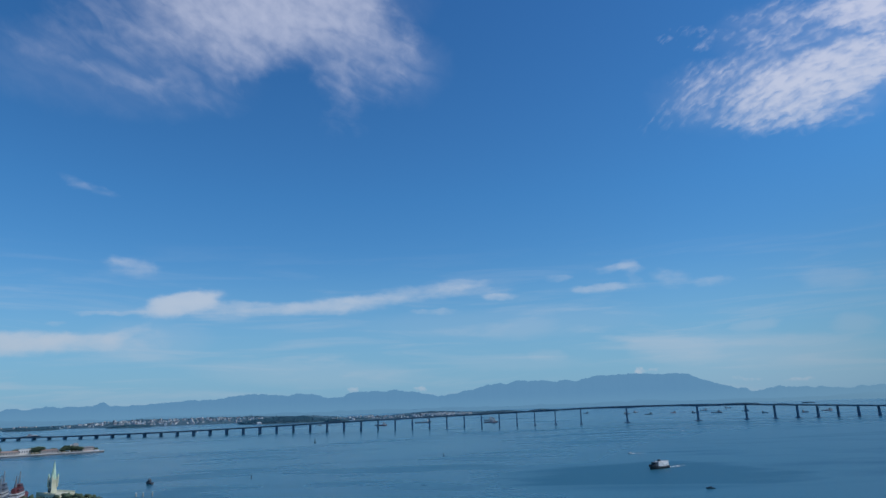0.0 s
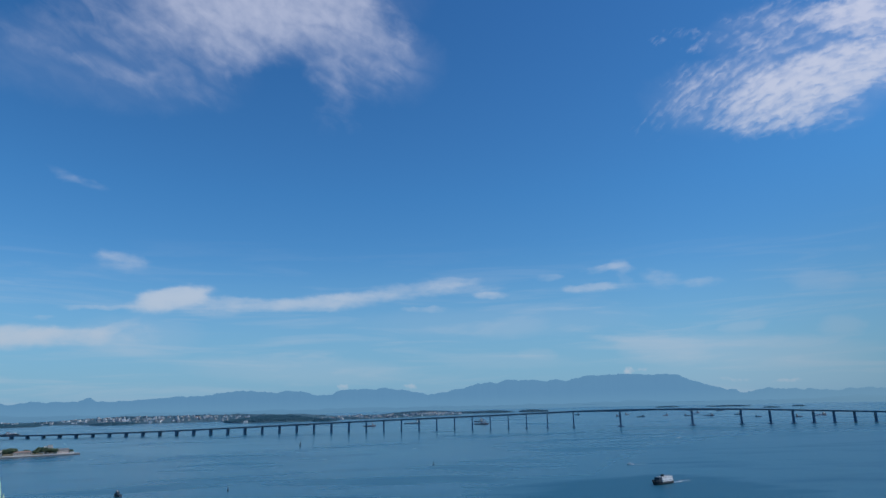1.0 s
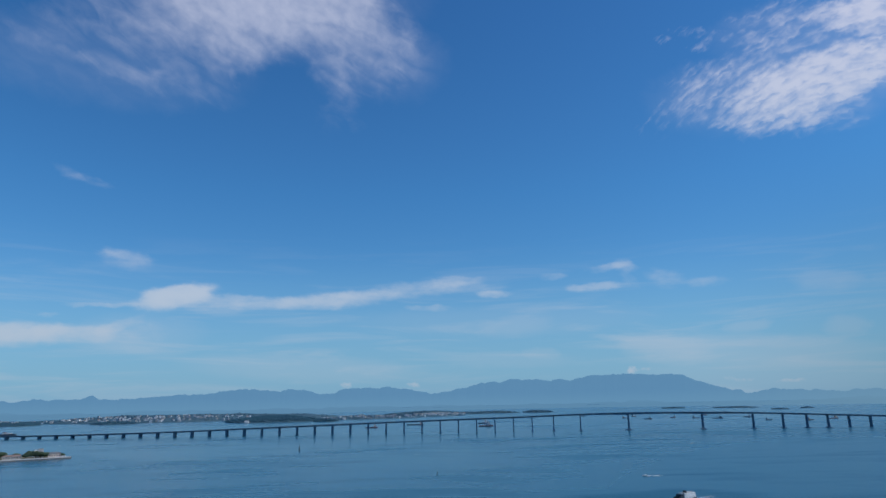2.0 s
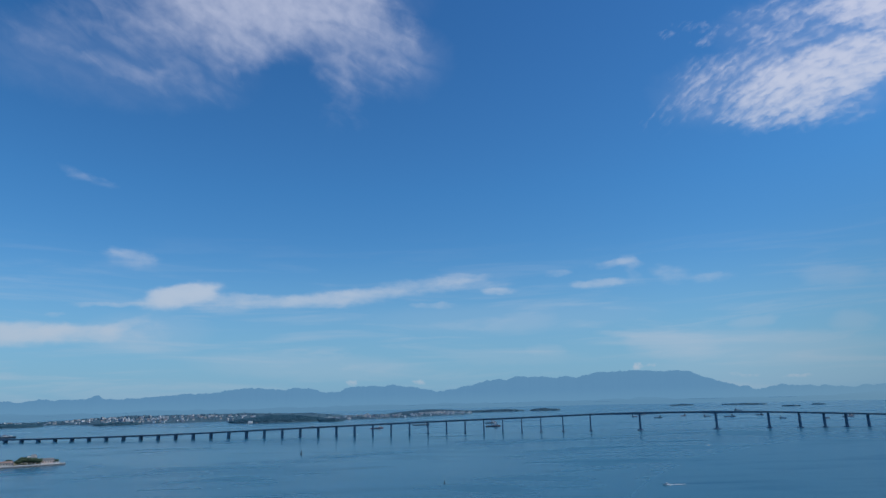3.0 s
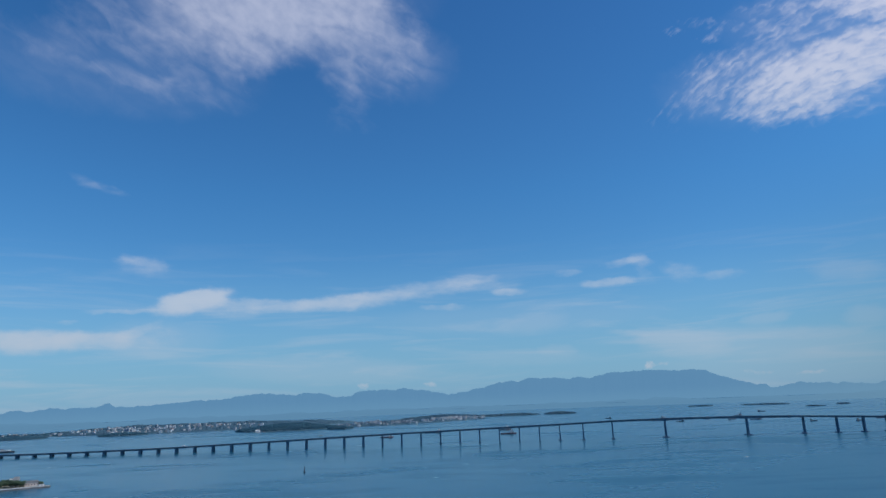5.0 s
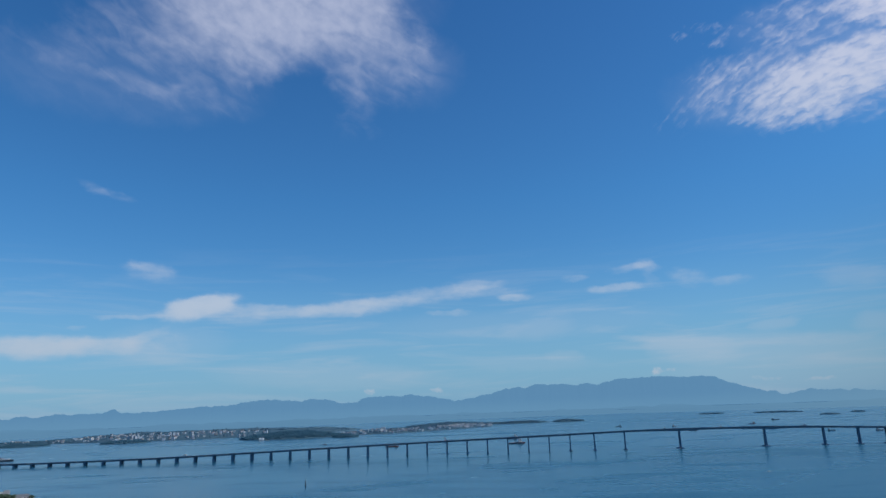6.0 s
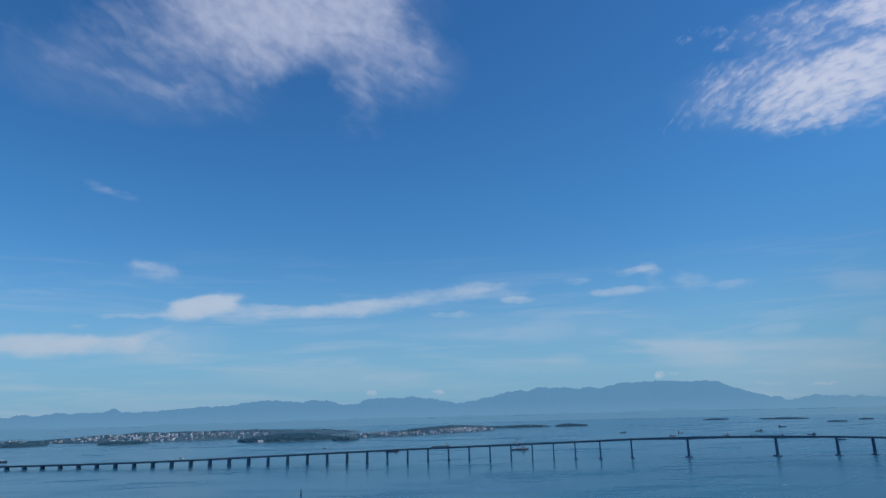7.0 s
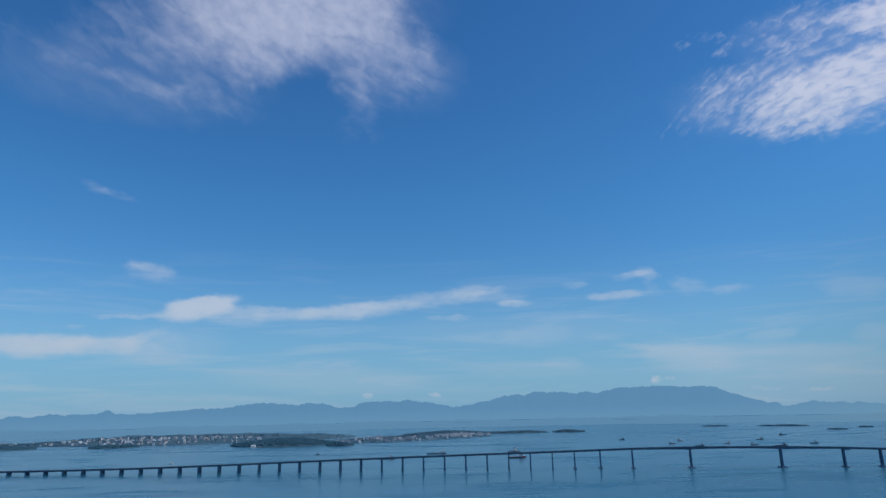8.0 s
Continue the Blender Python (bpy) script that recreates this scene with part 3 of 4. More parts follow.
# ---------------------------------------------------------------- land
class Land:
    """A low island or shore: an oval with an uneven outline that rises to a rounded top."""

    def __init__(self, x, y, rx, ry, high, turn=0.0, seed=0.0, rough=0.25, power=0.7):
        self.x, self.y, self.rx, self.ry, self.high, self.turn, self.seed, self.rough, self.power = x, y, rx, ry, high, radians(turn), seed, rough, power

    def rim(self, ang):
        return 1 + self.rough * noise.fractal((math.cos(ang) * 1.3 + self.seed, math.sin(ang) * 1.3, self.seed), 0.9, 2.1, 4)

    def point(self, ang, f):
        r = self.rim(ang) * f
        u, v = self.rx * r * math.cos(ang), self.ry * r * math.sin(ang)
        c, s = math.cos(self.turn), math.sin(self.turn)
        x, y = self.x + u * c - v * s, self.y + u * s + v * c
        bumps = noise.fractal((x * 0.012, y * 0.012, self.seed), 0.8, 2.0, 4)
        z = 0.5 + self.high * max(0.0, 1 - f * f) ** self.power * (1 + 0.45 * bumps)
        return Vector((x, y, z if f < 0.999 else 0.3))

    def build(self, name, label, category, material):
        bm = fresh()
        segs, rings = 56, 9
        top = bm.verts.new(self.point(0, 0))
        prev = None
        for i in range(1, rings + 2):
            f = min(1.0, i / rings)
            ring = []
            for s in range(segs):
                p = self.point(2 * math.pi * s / segs, f)
                if i == rings + 1:
                    p.z = -1.0
                ring.append(bm.verts.new(p))
            for s in range(segs):
                t = (s + 1) % segs
                q = bm.faces.new((top, ring[s], ring[t]) if prev is None else (prev[s], ring[s], ring[t], prev[t]))
                q.smooth = True
            prev = ring
        return tagged(part(name, bm, material), label, category, kind="structure")


def clump_mesh(name, places, material, seed):
    """Many small uneven leaf clumps in one mesh; places are (point, radius)."""
    rng = random.Random(seed)
    t = (1 + 5 ** 0.5) / 2
    base = [Vector(v).normalized() for v in ((-1, t, 0), (1, t, 0), (-1, -t, 0), (1, -t, 0), (0, -1, t), (0, 1, t), (0, -1, -t), (0, 1, -t), (t, 0, -1), (t, 0, 1), (-t, 0, -1), (-t, 0, 1))]
    tri = [(0, 11, 5), (0, 5, 1), (0, 1, 7), (0, 7, 10), (0, 10, 11), (1, 5, 9), (5, 11, 4), (11, 10, 2), (10, 7, 6), (7, 1, 8),
           (3, 9, 4), (3, 4, 2), (3, 2, 6), (3, 6, 8), (3, 8, 9), (4, 9, 5), (2, 4, 11), (6, 2, 10), (8, 6, 7), (9, 8, 1)]
    verts, faces = [], []
    for p, r in places:
        o = len(verts)
        sx, sz = rng.uniform(0.8, 1.3), rng.uniform(0.6, 1.0)
        for v in base:
            k = r * rng.uniform(0.65, 1.25)
            verts.append((p[0] + v.x * k * sx, p[1] + v.y * k, p[2] + v.z * k * sz))
        faces += [(a + o, b + o, c + o) for a, b, c in tri]
    me = bpy.data.meshes.new(name)
    me.from_pydata(verts, [], faces)
    me.polygons.foreach_set("use_smooth", [True] * len(faces))
    me.materials.append(material)
    return me


def woods(land, count, low, high, seed, label, span=(0.0, 0.97), toward=None, leaves=HAZE_FOLIAGE):
    rng = random.Random(seed)
    places = []
    while len(places) < count:
        ang, f = rng.uniform(0, 2 * math.pi), math.sqrt(rng.uniform(span[0] ** 2, span[1] ** 2))
        if toward and math.cos(ang - toward) < rng.uniform(-0.6, 0.6):
            continue
        p = land.point(ang, f)
        r = rng.uniform(low, high)
        places.append((p + Vector((0, 0, r * 0.45)), r))
    ob = part("woodland", clump_mesh("woodland", places, leaves, seed), None)
    return tagged(ob, label, "trees", kind="stuff")


shore_main = Land(-700, 1965, 430, 262, 13, 0, 1.0, 0.10, 0.8)
shore_low = Land(-1080, 1850, 230, 110, 4, 5, 2.0, 0.2, 0.6)
wood_point = Land(-752, 1628, 58, 36, 4.5, 4, 3.0, 0.25)
headland = Land(-1000, 1640, 70, 40, 4, 0, 4.0, 0.2)
green_hill = Land(-366, 1588, 118, 74, 10.5, 3, 5.0, 0.12, 0.75)
green_islet = Land(-232, 1508, 27, 18, 5.0, 5, 6.0, 0.2)
shore_east = Land(-105, 1790, 250, 120, 4, 43, 7.0, 0.12, 0.6)
ridge_east = Land(-25, 1985, 125, 50, 8, 10, 8.0, 0.15)
long_isle = Land(150, 1995, 105, 26, 4, 2, 9.0, 0.2)
low_isle = Land(308, 1990, 44, 22, 4.5, -8, 10.0, 0.2)
far_isle = Land(792, 2200, 40, 20, 2.2, 0, 11.0, 0.25)
far_bank = Land(945, 2100, 70, 20, 2.2, -38, 12.0, 0.3)
far_spit = Land(922, 1784, 24, 10, 1.5, -32, 13.0, 0.3)
far_rock = Land(1052, 1886, 17, 9, 2.6, -30, 14.0, 0.25)
for land, name, label in ((shore_main, "shore_main", "built-up hilly shore across the bay"), (shore_low, "shore_low", "low built-up shore with trees"),
                          (wood_point, "wood_point", "low dark wooded point of land"), (headland, "headland", "low dark wooded headland"),
                          (green_hill, "green_hill", "dark green wooded hill on the shore"), (green_islet, "green_islet", "small islet covered with dark trees"),
                          (shore_east, "shore_east", "low shore crowded with pale buildings"), (ridge_east, "ridge_east", "dark wooded ridge behind the town"),
                          (long_isle, "long_isle", "long low island with dark trees"), (low_isle, "low_isle", "small low island with trees"), (far_isle, "far_isle", "small hazy island with trees"),
                          (far_bank, "far_bank", "long low hazy island with trees"), (far_spit, "far_spit", "low hazy spit of land"), (far_rock, "far_rock", "small rounded hazy islet")):
    land.build("ground_" + name, label, "land", HAZE_WOODLAND)
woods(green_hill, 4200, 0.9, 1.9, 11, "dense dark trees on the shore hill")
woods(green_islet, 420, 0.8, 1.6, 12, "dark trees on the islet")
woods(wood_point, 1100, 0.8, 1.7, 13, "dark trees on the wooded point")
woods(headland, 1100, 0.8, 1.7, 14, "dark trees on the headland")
woods(shore_main, 2000, 0.8, 1.8, 15, "trees between the houses of the shore town", leaves=PALE_HAZE_FOLIAGE, toward=-math.pi / 2)
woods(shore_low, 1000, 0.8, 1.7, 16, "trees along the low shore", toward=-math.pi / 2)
woods(shore_east, 1500, 0.8, 1.7, 17, "trees between the houses of the eastern shore", leaves=PALE_HAZE_FOLIAGE)
woods(ridge_east, 1200, 1.0, 2.0, 18, "trees on the ridge behind the town", leaves=PALE_HAZE_FOLIAGE)
woods(long_isle, 500, 1.0, 2.2, 19, "trees on the long low island", leaves=PALE_HAZE_FOLIAGE)
woods(low_isle, 240, 1.0, 2.0, 20, "trees on the low island", leaves=PALE_HAZE_FOLIAGE)
woods(far_isle, 420, 0.6, 1.4, 21, "trees on the hazy island", leaves=PALE_HAZE_FOLIAGE)
woods(far_bank, 700, 0.5, 1.3, 22, "trees on the long hazy island", leaves=PALE_HAZE_FOLIAGE)
woods(far_spit, 160, 0.4, 1.1, 23, "trees on the hazy spit", leaves=PALE_HAZE_FOLIAGE)
woods(far_rock, 140, 0.5, 1.2, 24, "trees on the hazy islet", leaves=PALE_HAZE_FOLIAGE)


# ---------------------------------------------------------------- town across the bay
def gable_roof(sx, sy, h, over=0.15):
    bm = fresh()
    x, y = sx / 2 + over, sy / 2 + over
    v = [bm.verts.new(c) for c in ((-x, -y, 0), (x, -y, 0), (x, y, 0), (-x, y, 0), (-x * 0.8, 0, h), (x * 0.8, 0, h))]
    for q in ((0, 1, 5, 4), (2, 3, 4, 5), (1, 2, 5), (3, 0, 4), (3, 2, 1, 0)):
        bm.faces.new([v[i] for i in q])
    return bm


def house(sx, sy, h, wall, roof, label, flat=False):
    ob = thing("house", pose(0, 0, -400), label, "house", "houses of the shore towns")
    part("wall", box(fresh(), 0, 0, -1.2, sx, sy, h + 1.2), wall, ob)
    if flat:
        bm = box(fresh(), 0, 0, h, sx * 1.03, sy * 1.03, 0.25)
        box(bm, sx * 0.2, 0, h + 0.25, sx * 0.3, sy * 0.4, 0.7)
        part("roof", bm, roof, ob)
        for i in range(max(1, int(h / 1.4))):
            part("window_band", box(fresh(), 0, -sy / 2 - 0.004, 0.6 + i * 1.4, sx * 0.8, 0.02, 0.5), GLASS_DARK, ob)
    else:
        part("roof", gable_roof(sx, sy, h * 0.35), roof, ob, at=pose(0, 0, h))
    return ob


HOUSES = [
    house(4.4, 3.6, 2.6, PLASTER, TERRACOTTA, "pale plastered house with a tiled roof"),
    house(5.6, 4.0, 2.8, OCHRE, SLATE, "buff plastered house with a grey roof"),
    house(5.6, 4.2, 3.6, PLASTER, PALE_ROOF, "pale flat-roofed block of flats", True),
    house(5.2, 4.2, 5.4, PLASTER, PALE_ROOF, "pale flat-roofed tower of flats", True),
    house(10.0, 5.0, 3.0, WHITE, PALE_ROOF, "low white flat-roofed hall", True),
    house(6.6, 4.2, 3.6, WHITE, PALE_ROOF, "white flat-roofed building on the shore", True),
]
rng = random.Random(7)


def settle(land, count, kinds, ang, f, gap=3.2, size=1.0):
    """Scatters houses over a stretch of land, given by a range of angles and of distances from its middle."""
    taken = []
    tries = 0
    while len(taken) < count and tries < count * 30:
        tries += 1
        p = land.point(rng.uniform(*map(radians, ang)), rng.uniform(*f))
        if any((p.x - q.x) ** 2 + (p.y - q.y) ** 2 < gap * gap for q in taken):
            continue
        taken.append(p)
        copy_thing(rng.choice(kinds), Matrix.Translation(p + Vector((0, 0, -0.1))) @ pose(0, 0, 0, 0, 0, rng.choice((0, 90)) + rng.uniform(-25, 25)) @ Matrix.Scale(size * rng.uniform(0.8, 1.25), 4))


A, B, C, D, E, F = HOUSES
settle(shore_main, 148, (A, A, C, C, D, F, B), (222, 312), (0.55, 0.985), 4.0)
settle(shore_low, 20, (A, B, A, E, F), (200, 340), (0.35, 0.98))
settle(wood_point, 4, (A, F), (20, 160), (0.3, 0.9))
settle(shore_east, 120, (A, A, C, C, F, D), (170, 300), (0.40, 0.985), 3.4, 0.85)
settle(shore_east, 84, (E, F, F, A, C), (285, 365), (0.40, 0.985), 3.6, 0.95)
settle(shore_east, 6, (A, B, E), (100, 180), (0.5, 0.97))
for h in HOUSES:
    for o in (*h.children_recursive, h):
        bpy.data.objects.remove(o)


def storage_tank(x, y, r, h):
    ob = thing("storage_tank", pose(x, y, 0.6), "white round storage tank on the shore", "tank", "tanks on the shore")
    part("shell", tube(fresh(), 0, 0, 0, r, r, h, 16), WHITE, ob)
    part("roof", tube(fresh(), 0, 0, h, r * 1.01, r * 0.15, h * 0.18, 16), WHITE, ob)
    part("rim", tube(fresh(), 0, 0, h - 0.15, r * 1.03, r * 1.03, 0.12, 16), HULL_GREY, ob)


for i in range(7):
    storage_tank(-28 + i * 9.5 + rng.uniform(-1, 1), 1740 + i * 8.5 + rng.uniform(-3, 3), rng.uniform(3.0, 4.6), rng.uniform(2.6, 4.2))
jetty = thing("jetty", pose(55, 1800, 0, 0, 0, 8), "long low dark jetty off the shore town", "jetty")
part("deck", box(fresh(), 0, 0, 0.9, 60, 3.0, 0.7, 1.0, 0.1), CONCRETE, jetty)
for i in range(12):
    part("pile", tube(fresh(), -27 + i * 5, 0, -1, 0.5, 0.5, 1.9, 6), CONCRETE, jetty)
white_hall = thing("boathouse", pose(-410, 1512, 0.3), "white waterside hall below the wooded hill", "building")
part("wall", box(fresh(), 0, 0, 0, 9, 4, 3.4), WHITE, white_hall)
part("roof", gable_roof(9, 4, 1.2), WHITE, white_hall, at=pose(0, 0, 3.4))
part("quay", box(fresh(), 4, -1, -0.8, 26, 7, 0.9), QUAY, white_hall)


# ---------------------------------------------------------------- boats and ships
def hull(length, beam, depth, rise=0.25, full=0.75, stern=0.8):
    """A hull that points along +x: keel below the water, sheer line rising to the bow."""
    bm = fresh()
    rings = []
    n_st = 12
    for i in range(n_st + 1):
        f = i / n_st
        x = (f - 0.5) * length
        w = beam / 2 * (stern + (1 - stern) * min(1, f * 4)) * (1.0 if f < full else max(0.03, 1 - ((f - full) / (1 - full)) ** 2))
        top = depth * (1 + rise * max(0.0, f - 0.55) / 0.45)
        rake = 0.06 * length * max(0.0, f - 0.8) / 0.2
        rings.append([bm.verts.new(c) for c in ((x + rake, -w, top), (x, -w * 0.92, 0.15 * depth), (x, -w * 0.6, -0.25 * depth),
                                                (x, w * 0.6, -0.25 * depth), (x, w * 0.92, 0.15 * depth), (x + rake, w, top))])
    for a, b in zip(rings[:-1], rings[1:]):
        for i in range(6):
            j = (i + 1) % 6
            bm.faces.new((a[i], b[i], b[j], a[j]))
    bm.faces.new(rings[0])
    bm.faces.new(rings[-1][::-1])
    bmesh.ops.recalc_face_normals(bm, faces=bm.faces)
    return bm


def ship(at, length, beam, depth, paint, label, house_at=-0.32, house=(0.18, 4, 0.9), crane=0, category="ship", group="ships at anchor", house_paint=None):
    """A cargo or service vessel with its deckhouse, funnel, masts and, if wanted, cranes."""
    ob = thing("ship", at, label, category, group)
    body = part("hull", hull(length, beam, depth), paint, ob)
    part("boot_stripe", hull(length * 0.996, beam * 1.012, depth * 0.22, 0.0), HAZED_RED, body, "dull red waterline stripe")
    hx, (frac, floors, fh) = house_at * length, house
    hl = frac * length
    for i in range(floors):
        s = 1 - 0.09 * i
        lv = part("deckhouse", box(fresh(), hx, 0, depth + i * fh, hl * s, beam * 0.85 * s, fh - 0.04, 1.0, 0.03), house_paint or WHITE, ob)
        part("window_band", box(fresh(), hx, 0, depth + i * fh + fh * 0.45, hl * s * 1.004, beam * 0.85 * s * 1.006, fh * 0.25), GLASS_DARK, lv)
    top = depth + floors * fh
    part("funnel", box(fresh(), hx - hl * 0.28, 0, top, hl * 0.22, beam * 0.25, fh * 1.6, 0.85, 0.03), HULL_RED, ob)
    part("mast", tube(fresh(), hx + hl * 0.2, 0, top, 0.09, 0.04, fh * 2.6, 6), HULL_GREY, ob)
    part("foremast", tube(fresh(), length * 0.40, 0, depth * 1.1, 0.08, 0.04, depth * 2.0, 6), HULL_GREY, ob)
    part("hatch", box(fresh(), length * 0.10, 0, depth, length * 0.42, beam * 0.6, 0.28, 0.97, 0.03), HULL_GREY, ob)
    for i in range(crane):
        c = part("crane", tube(fresh(), length * (-0.08 + 0.22 * i), 0, depth, 0.24, 0.2, depth * 2.2, 8), HULL_GREY, ob)
        bm = fresh()
        box(bm, length * (-0.08 + 0.22 * i) + length * 0.07, 0, depth * 3.1, length * 0.17, 0.22, 0.24)
        part("jib", bm, HULL_GREY, c)
    return ob


ship(pose(-98, 1105, 0, 0, 0, 4), 19, 3.8, 1.5, HULL_RED, "red-hulled supply ship with a white deckhouse aft", 0.30, (0.22, 3, 0.9))
ship(pose(-31, 1196, 0, 0, 0, 3), 28, 4.6, 1.5, HULL_GREY, "grey tanker with a white deckhouse at its stern", 0.36, (0.14, 4, 1.0))
ship(pose(82, 1074, 0, 0, 0, -3), 22, 5.2, 1.7, HULL_RED, "red and white offshore vessel with tall cranes", 0.22, (0.28, 5, 1.05), 2)
ship(pose(88, 1198, 0, 0, 0, 5), 18, 4.2, 1.6, HULL_GREY, "grey offshore vessel with a high deckhouse", 0.2, (0.24, 5, 1.0), 1)
ship(pose(-676, 1107, 0, 0, 0, 8), 30, 5.4, 2.0, HULL_DARK, "long dark-hulled ship with low white upper decks", 0.1, (0.5, 2, 0.9))
for x, y, turn, length, paint, label, cr in (
        (373, 1323, 12, 12, HAZED_RED, "small red-hulled ship at anchor", 0), (392, 1246, -8, 14, HAZED_DARK, "dark-hulled cargo ship at anchor", 1),
        (458, 1300, 20, 12, HAZED_RED, "red-hulled cargo ship at anchor", 0), (482, 1250, 5, 14, HAZED_GREY, "grey cargo ship at anchor", 0),
        (507, 1215, -12, 18, HAZED_RED, "red-hulled ship with cranes at anchor", 2), (562, 1407, 6, 14, HAZED_RED, "red rig tender at anchor", 2),
        (588, 1065, 10, 12, HAZED_DARK, "small dark ship at anchor", 0), (579, 1255, -5, 14, HAZED_DARK, "dark-hulled ship with a crane at anchor", 1),
        (653, 1114, 15, 22, HAZED_RED, "red-hulled ship with cranes at anchor", 2), (680, 1561, 0, 16, HAZED_DARK, "dark ship far out at anchor", 0),
        (420, 1420, 30, 14, HAZED_GREY, "grey ship far out at anchor", 0), (330, 1500, -10, 12, HAZED_DARK, "small dark ship far out at anchor", 0),
        (540, 1100, -15, 10, HAZED_GREY, "small grey tender at anchor", 0)):
    ship(pose(x, y, 0, 0, 0, turn), length, length * 0.2, 1.15, paint, label, rng.choice((-0.3, 0.28)), (0.2, 3, 0.8), cr, house_paint=PALE_ROOF)


def launch(at, length, label, paint=WHITE, group="small craft"):
    """A small open-backed motor boat."""
    ob = thing("motorboat", at, label, "boat", group)
    part("hull", hull(length, length * 0.3, length * 0.11, 0.5), paint, ob)
    cabin = part("cabin", box(fresh(), length * 0.05, 0, length * 0.11, length * 0.36, length * 0.22, length * 0.13, 0.86, 0.02), paint, ob)
    part("windscreen", box(fresh(), length * 0.05, 0, length * 0.165, length * 0.35, length * 0.222, length * 0.035, 0.95), GLASS_DARK, cabin)
    part("mast", tube(fresh(), -length * 0.05, 0, length * 0.24, 0.03, 0.02, length * 0.25, 6), HULL_GREY, ob)
    return ob


def wake(x, y, turn, length, wide, label, seed):
    """A patchy trail of foam that lies on the water and runs back along -x."""
    r = random.Random(seed)
    bm = fresh()
    for i in range(110):
        f = r.random() ** 1.4
        cx, cy = -f * length, r.uniform(-1, 1) * wide * (0.25 + 0.75 * f) / 2
        s = wide * 0.16 * (1 - 0.7 * f) * r.uniform(0.5, 1.4)
        ring = [bm.verts.new((cx + s * 2.2 * math.cos(a) * r.uniform(0.6, 1.2), cy + s * math.sin(a) * r.uniform(0.6, 1.2), 0.02 + 0.0009 * i)) for a in (i2 * math.pi / 3 for i2 in range(6))]
        bm.faces.new(ring)
    ob = part("wake", bm, FOAM, at=pose(x, y, 0, 0, 0, turn))
    return tagged(ob, label, "foam", kind="stuff")


# the passenger ferry, bow to the west
ferry = thing("ferry", pose(102.3, 316.5, 0, 0, 0, 214), "white two-deck passenger ferry with a dark hull, under way", "ferry")
fh = part("hull", hull(12.2, 3.5, 1.15, 0.45, 0.72, 0.9), FERRY_HULL, ferry, "black hull")
for s in (-1, 1):
    part("rubbing_strake", box(fresh(), -1.6, s * 1.74, 0.82, 7.6, 0.12, 0.12), HULL_GREY, fh)
for z, l, w, c in ((1.16, 7.4, 3.3, -1.75), (2.16, 7.2, 3.1, -1.8)):
    lv = part("deckhouse", box(fresh(), c, 0, z, l, w, 0.98, 1.0, 0.05), WHITE, ferry)
    for s in (-1, 1):
        for i in range(8):
            part("window", box(fresh(), c - l * 0.42 + i * l * 0.12, s * (w / 2 + 0.004), z + 0.5, l * 0.045, 0.02, 0.16), GLASS_DARK, lv)
wheel = part("wheelhouse", box(fresh(), 2.9, 0, 1.3, 1.8, 2.6, 1.75, 0.94, 0.04), HULL_DARK, ferry, "dark forward wheelhouse")
part("window_band", box(fresh(), 2.9, 0, 2.45, 1.76, 2.56, 0.28), GLASS_DARK, wheel)
part("sun_deck", box(fresh(), -1.8, 0, 3.15, 7.0, 3.0, 0.08), PALE_ROOF, ferry)
part("funnel", box(fresh(), -0.4, 0, 3.2, 1.2, 1.2, 0.85, 0.85, 0.05), FERRY_HULL, ferry, "dark funnel")
part("mast", tube(fresh(), 2.7, 0, 3.0, 0.05, 0.03, 1.6, 6), HULL_GREY, ferry)
for s in (-1, 1):
    part("bow_rail", box(fresh(), 4.2, s * 1.2, 1.3, 2.6, 0.08, 0.8), FERRY_HULL, ferry)
wake(106.1, 319.1, 214, 16, 3.0, "white wake behind the ferry", 3)
launch(pose(114.0, 402.0, 0, 0, 0, 186), 3.8, "small white motorboat under way")
wake(115.4, 402.2, 186, 9, 3.2, "white wake behind the motorboat", 4)
launch(pose(228.3, 628.8, 0, 0, 0, 20), 3.4, "small white motorboat off the bridge")
launch(pose(97.2, 245.0, 0, 0, 0, 170), 3.0, "small dark motorboat on the ruffled water", HULL_DARK)
launch(pose(-222.9, 1235.8, 0, 0, 0, 10), 8.0, "grey motor launch beyond the bridge", HULL_GREY)
launch(pose(-399.0, 1094.0, 0, 0, 0, 10), 6.5, "white motor launch beyond the bridge")


def tug(x, y, turn):
    ob = thing("tug", pose(x, y, 0, 0, 0, turn), "small dark tug with a tall wheelhouse", "boat", "small craft")
    part("hull", hull(4.2, 1.7, 0.9, 0.5), HULL_DARK, ob)
    house_ = part("deckhouse", box(fresh(), 0.2, 0, 0.9, 1.7, 1.2, 0.9, 0.9, 0.04), HULL_DARK, ob)
    part("wheelhouse", box(fresh(), 0.4, 0, 1.8, 1.0, 0.9, 0.7, 0.9, 0.04), HULL_GREY, house_)
    part("mast", tube(fresh(), 0.1, 0, 2.5, 0.06, 0.03, 1.3, 6), HULL_GREY, ob)
    part("funnel", tube(fresh(), -0.7, 0, 1.8, 0.16, 0.15, 0.8, 8), HULL_DARK, ob)


tug(-138.8, 324.5, 150)


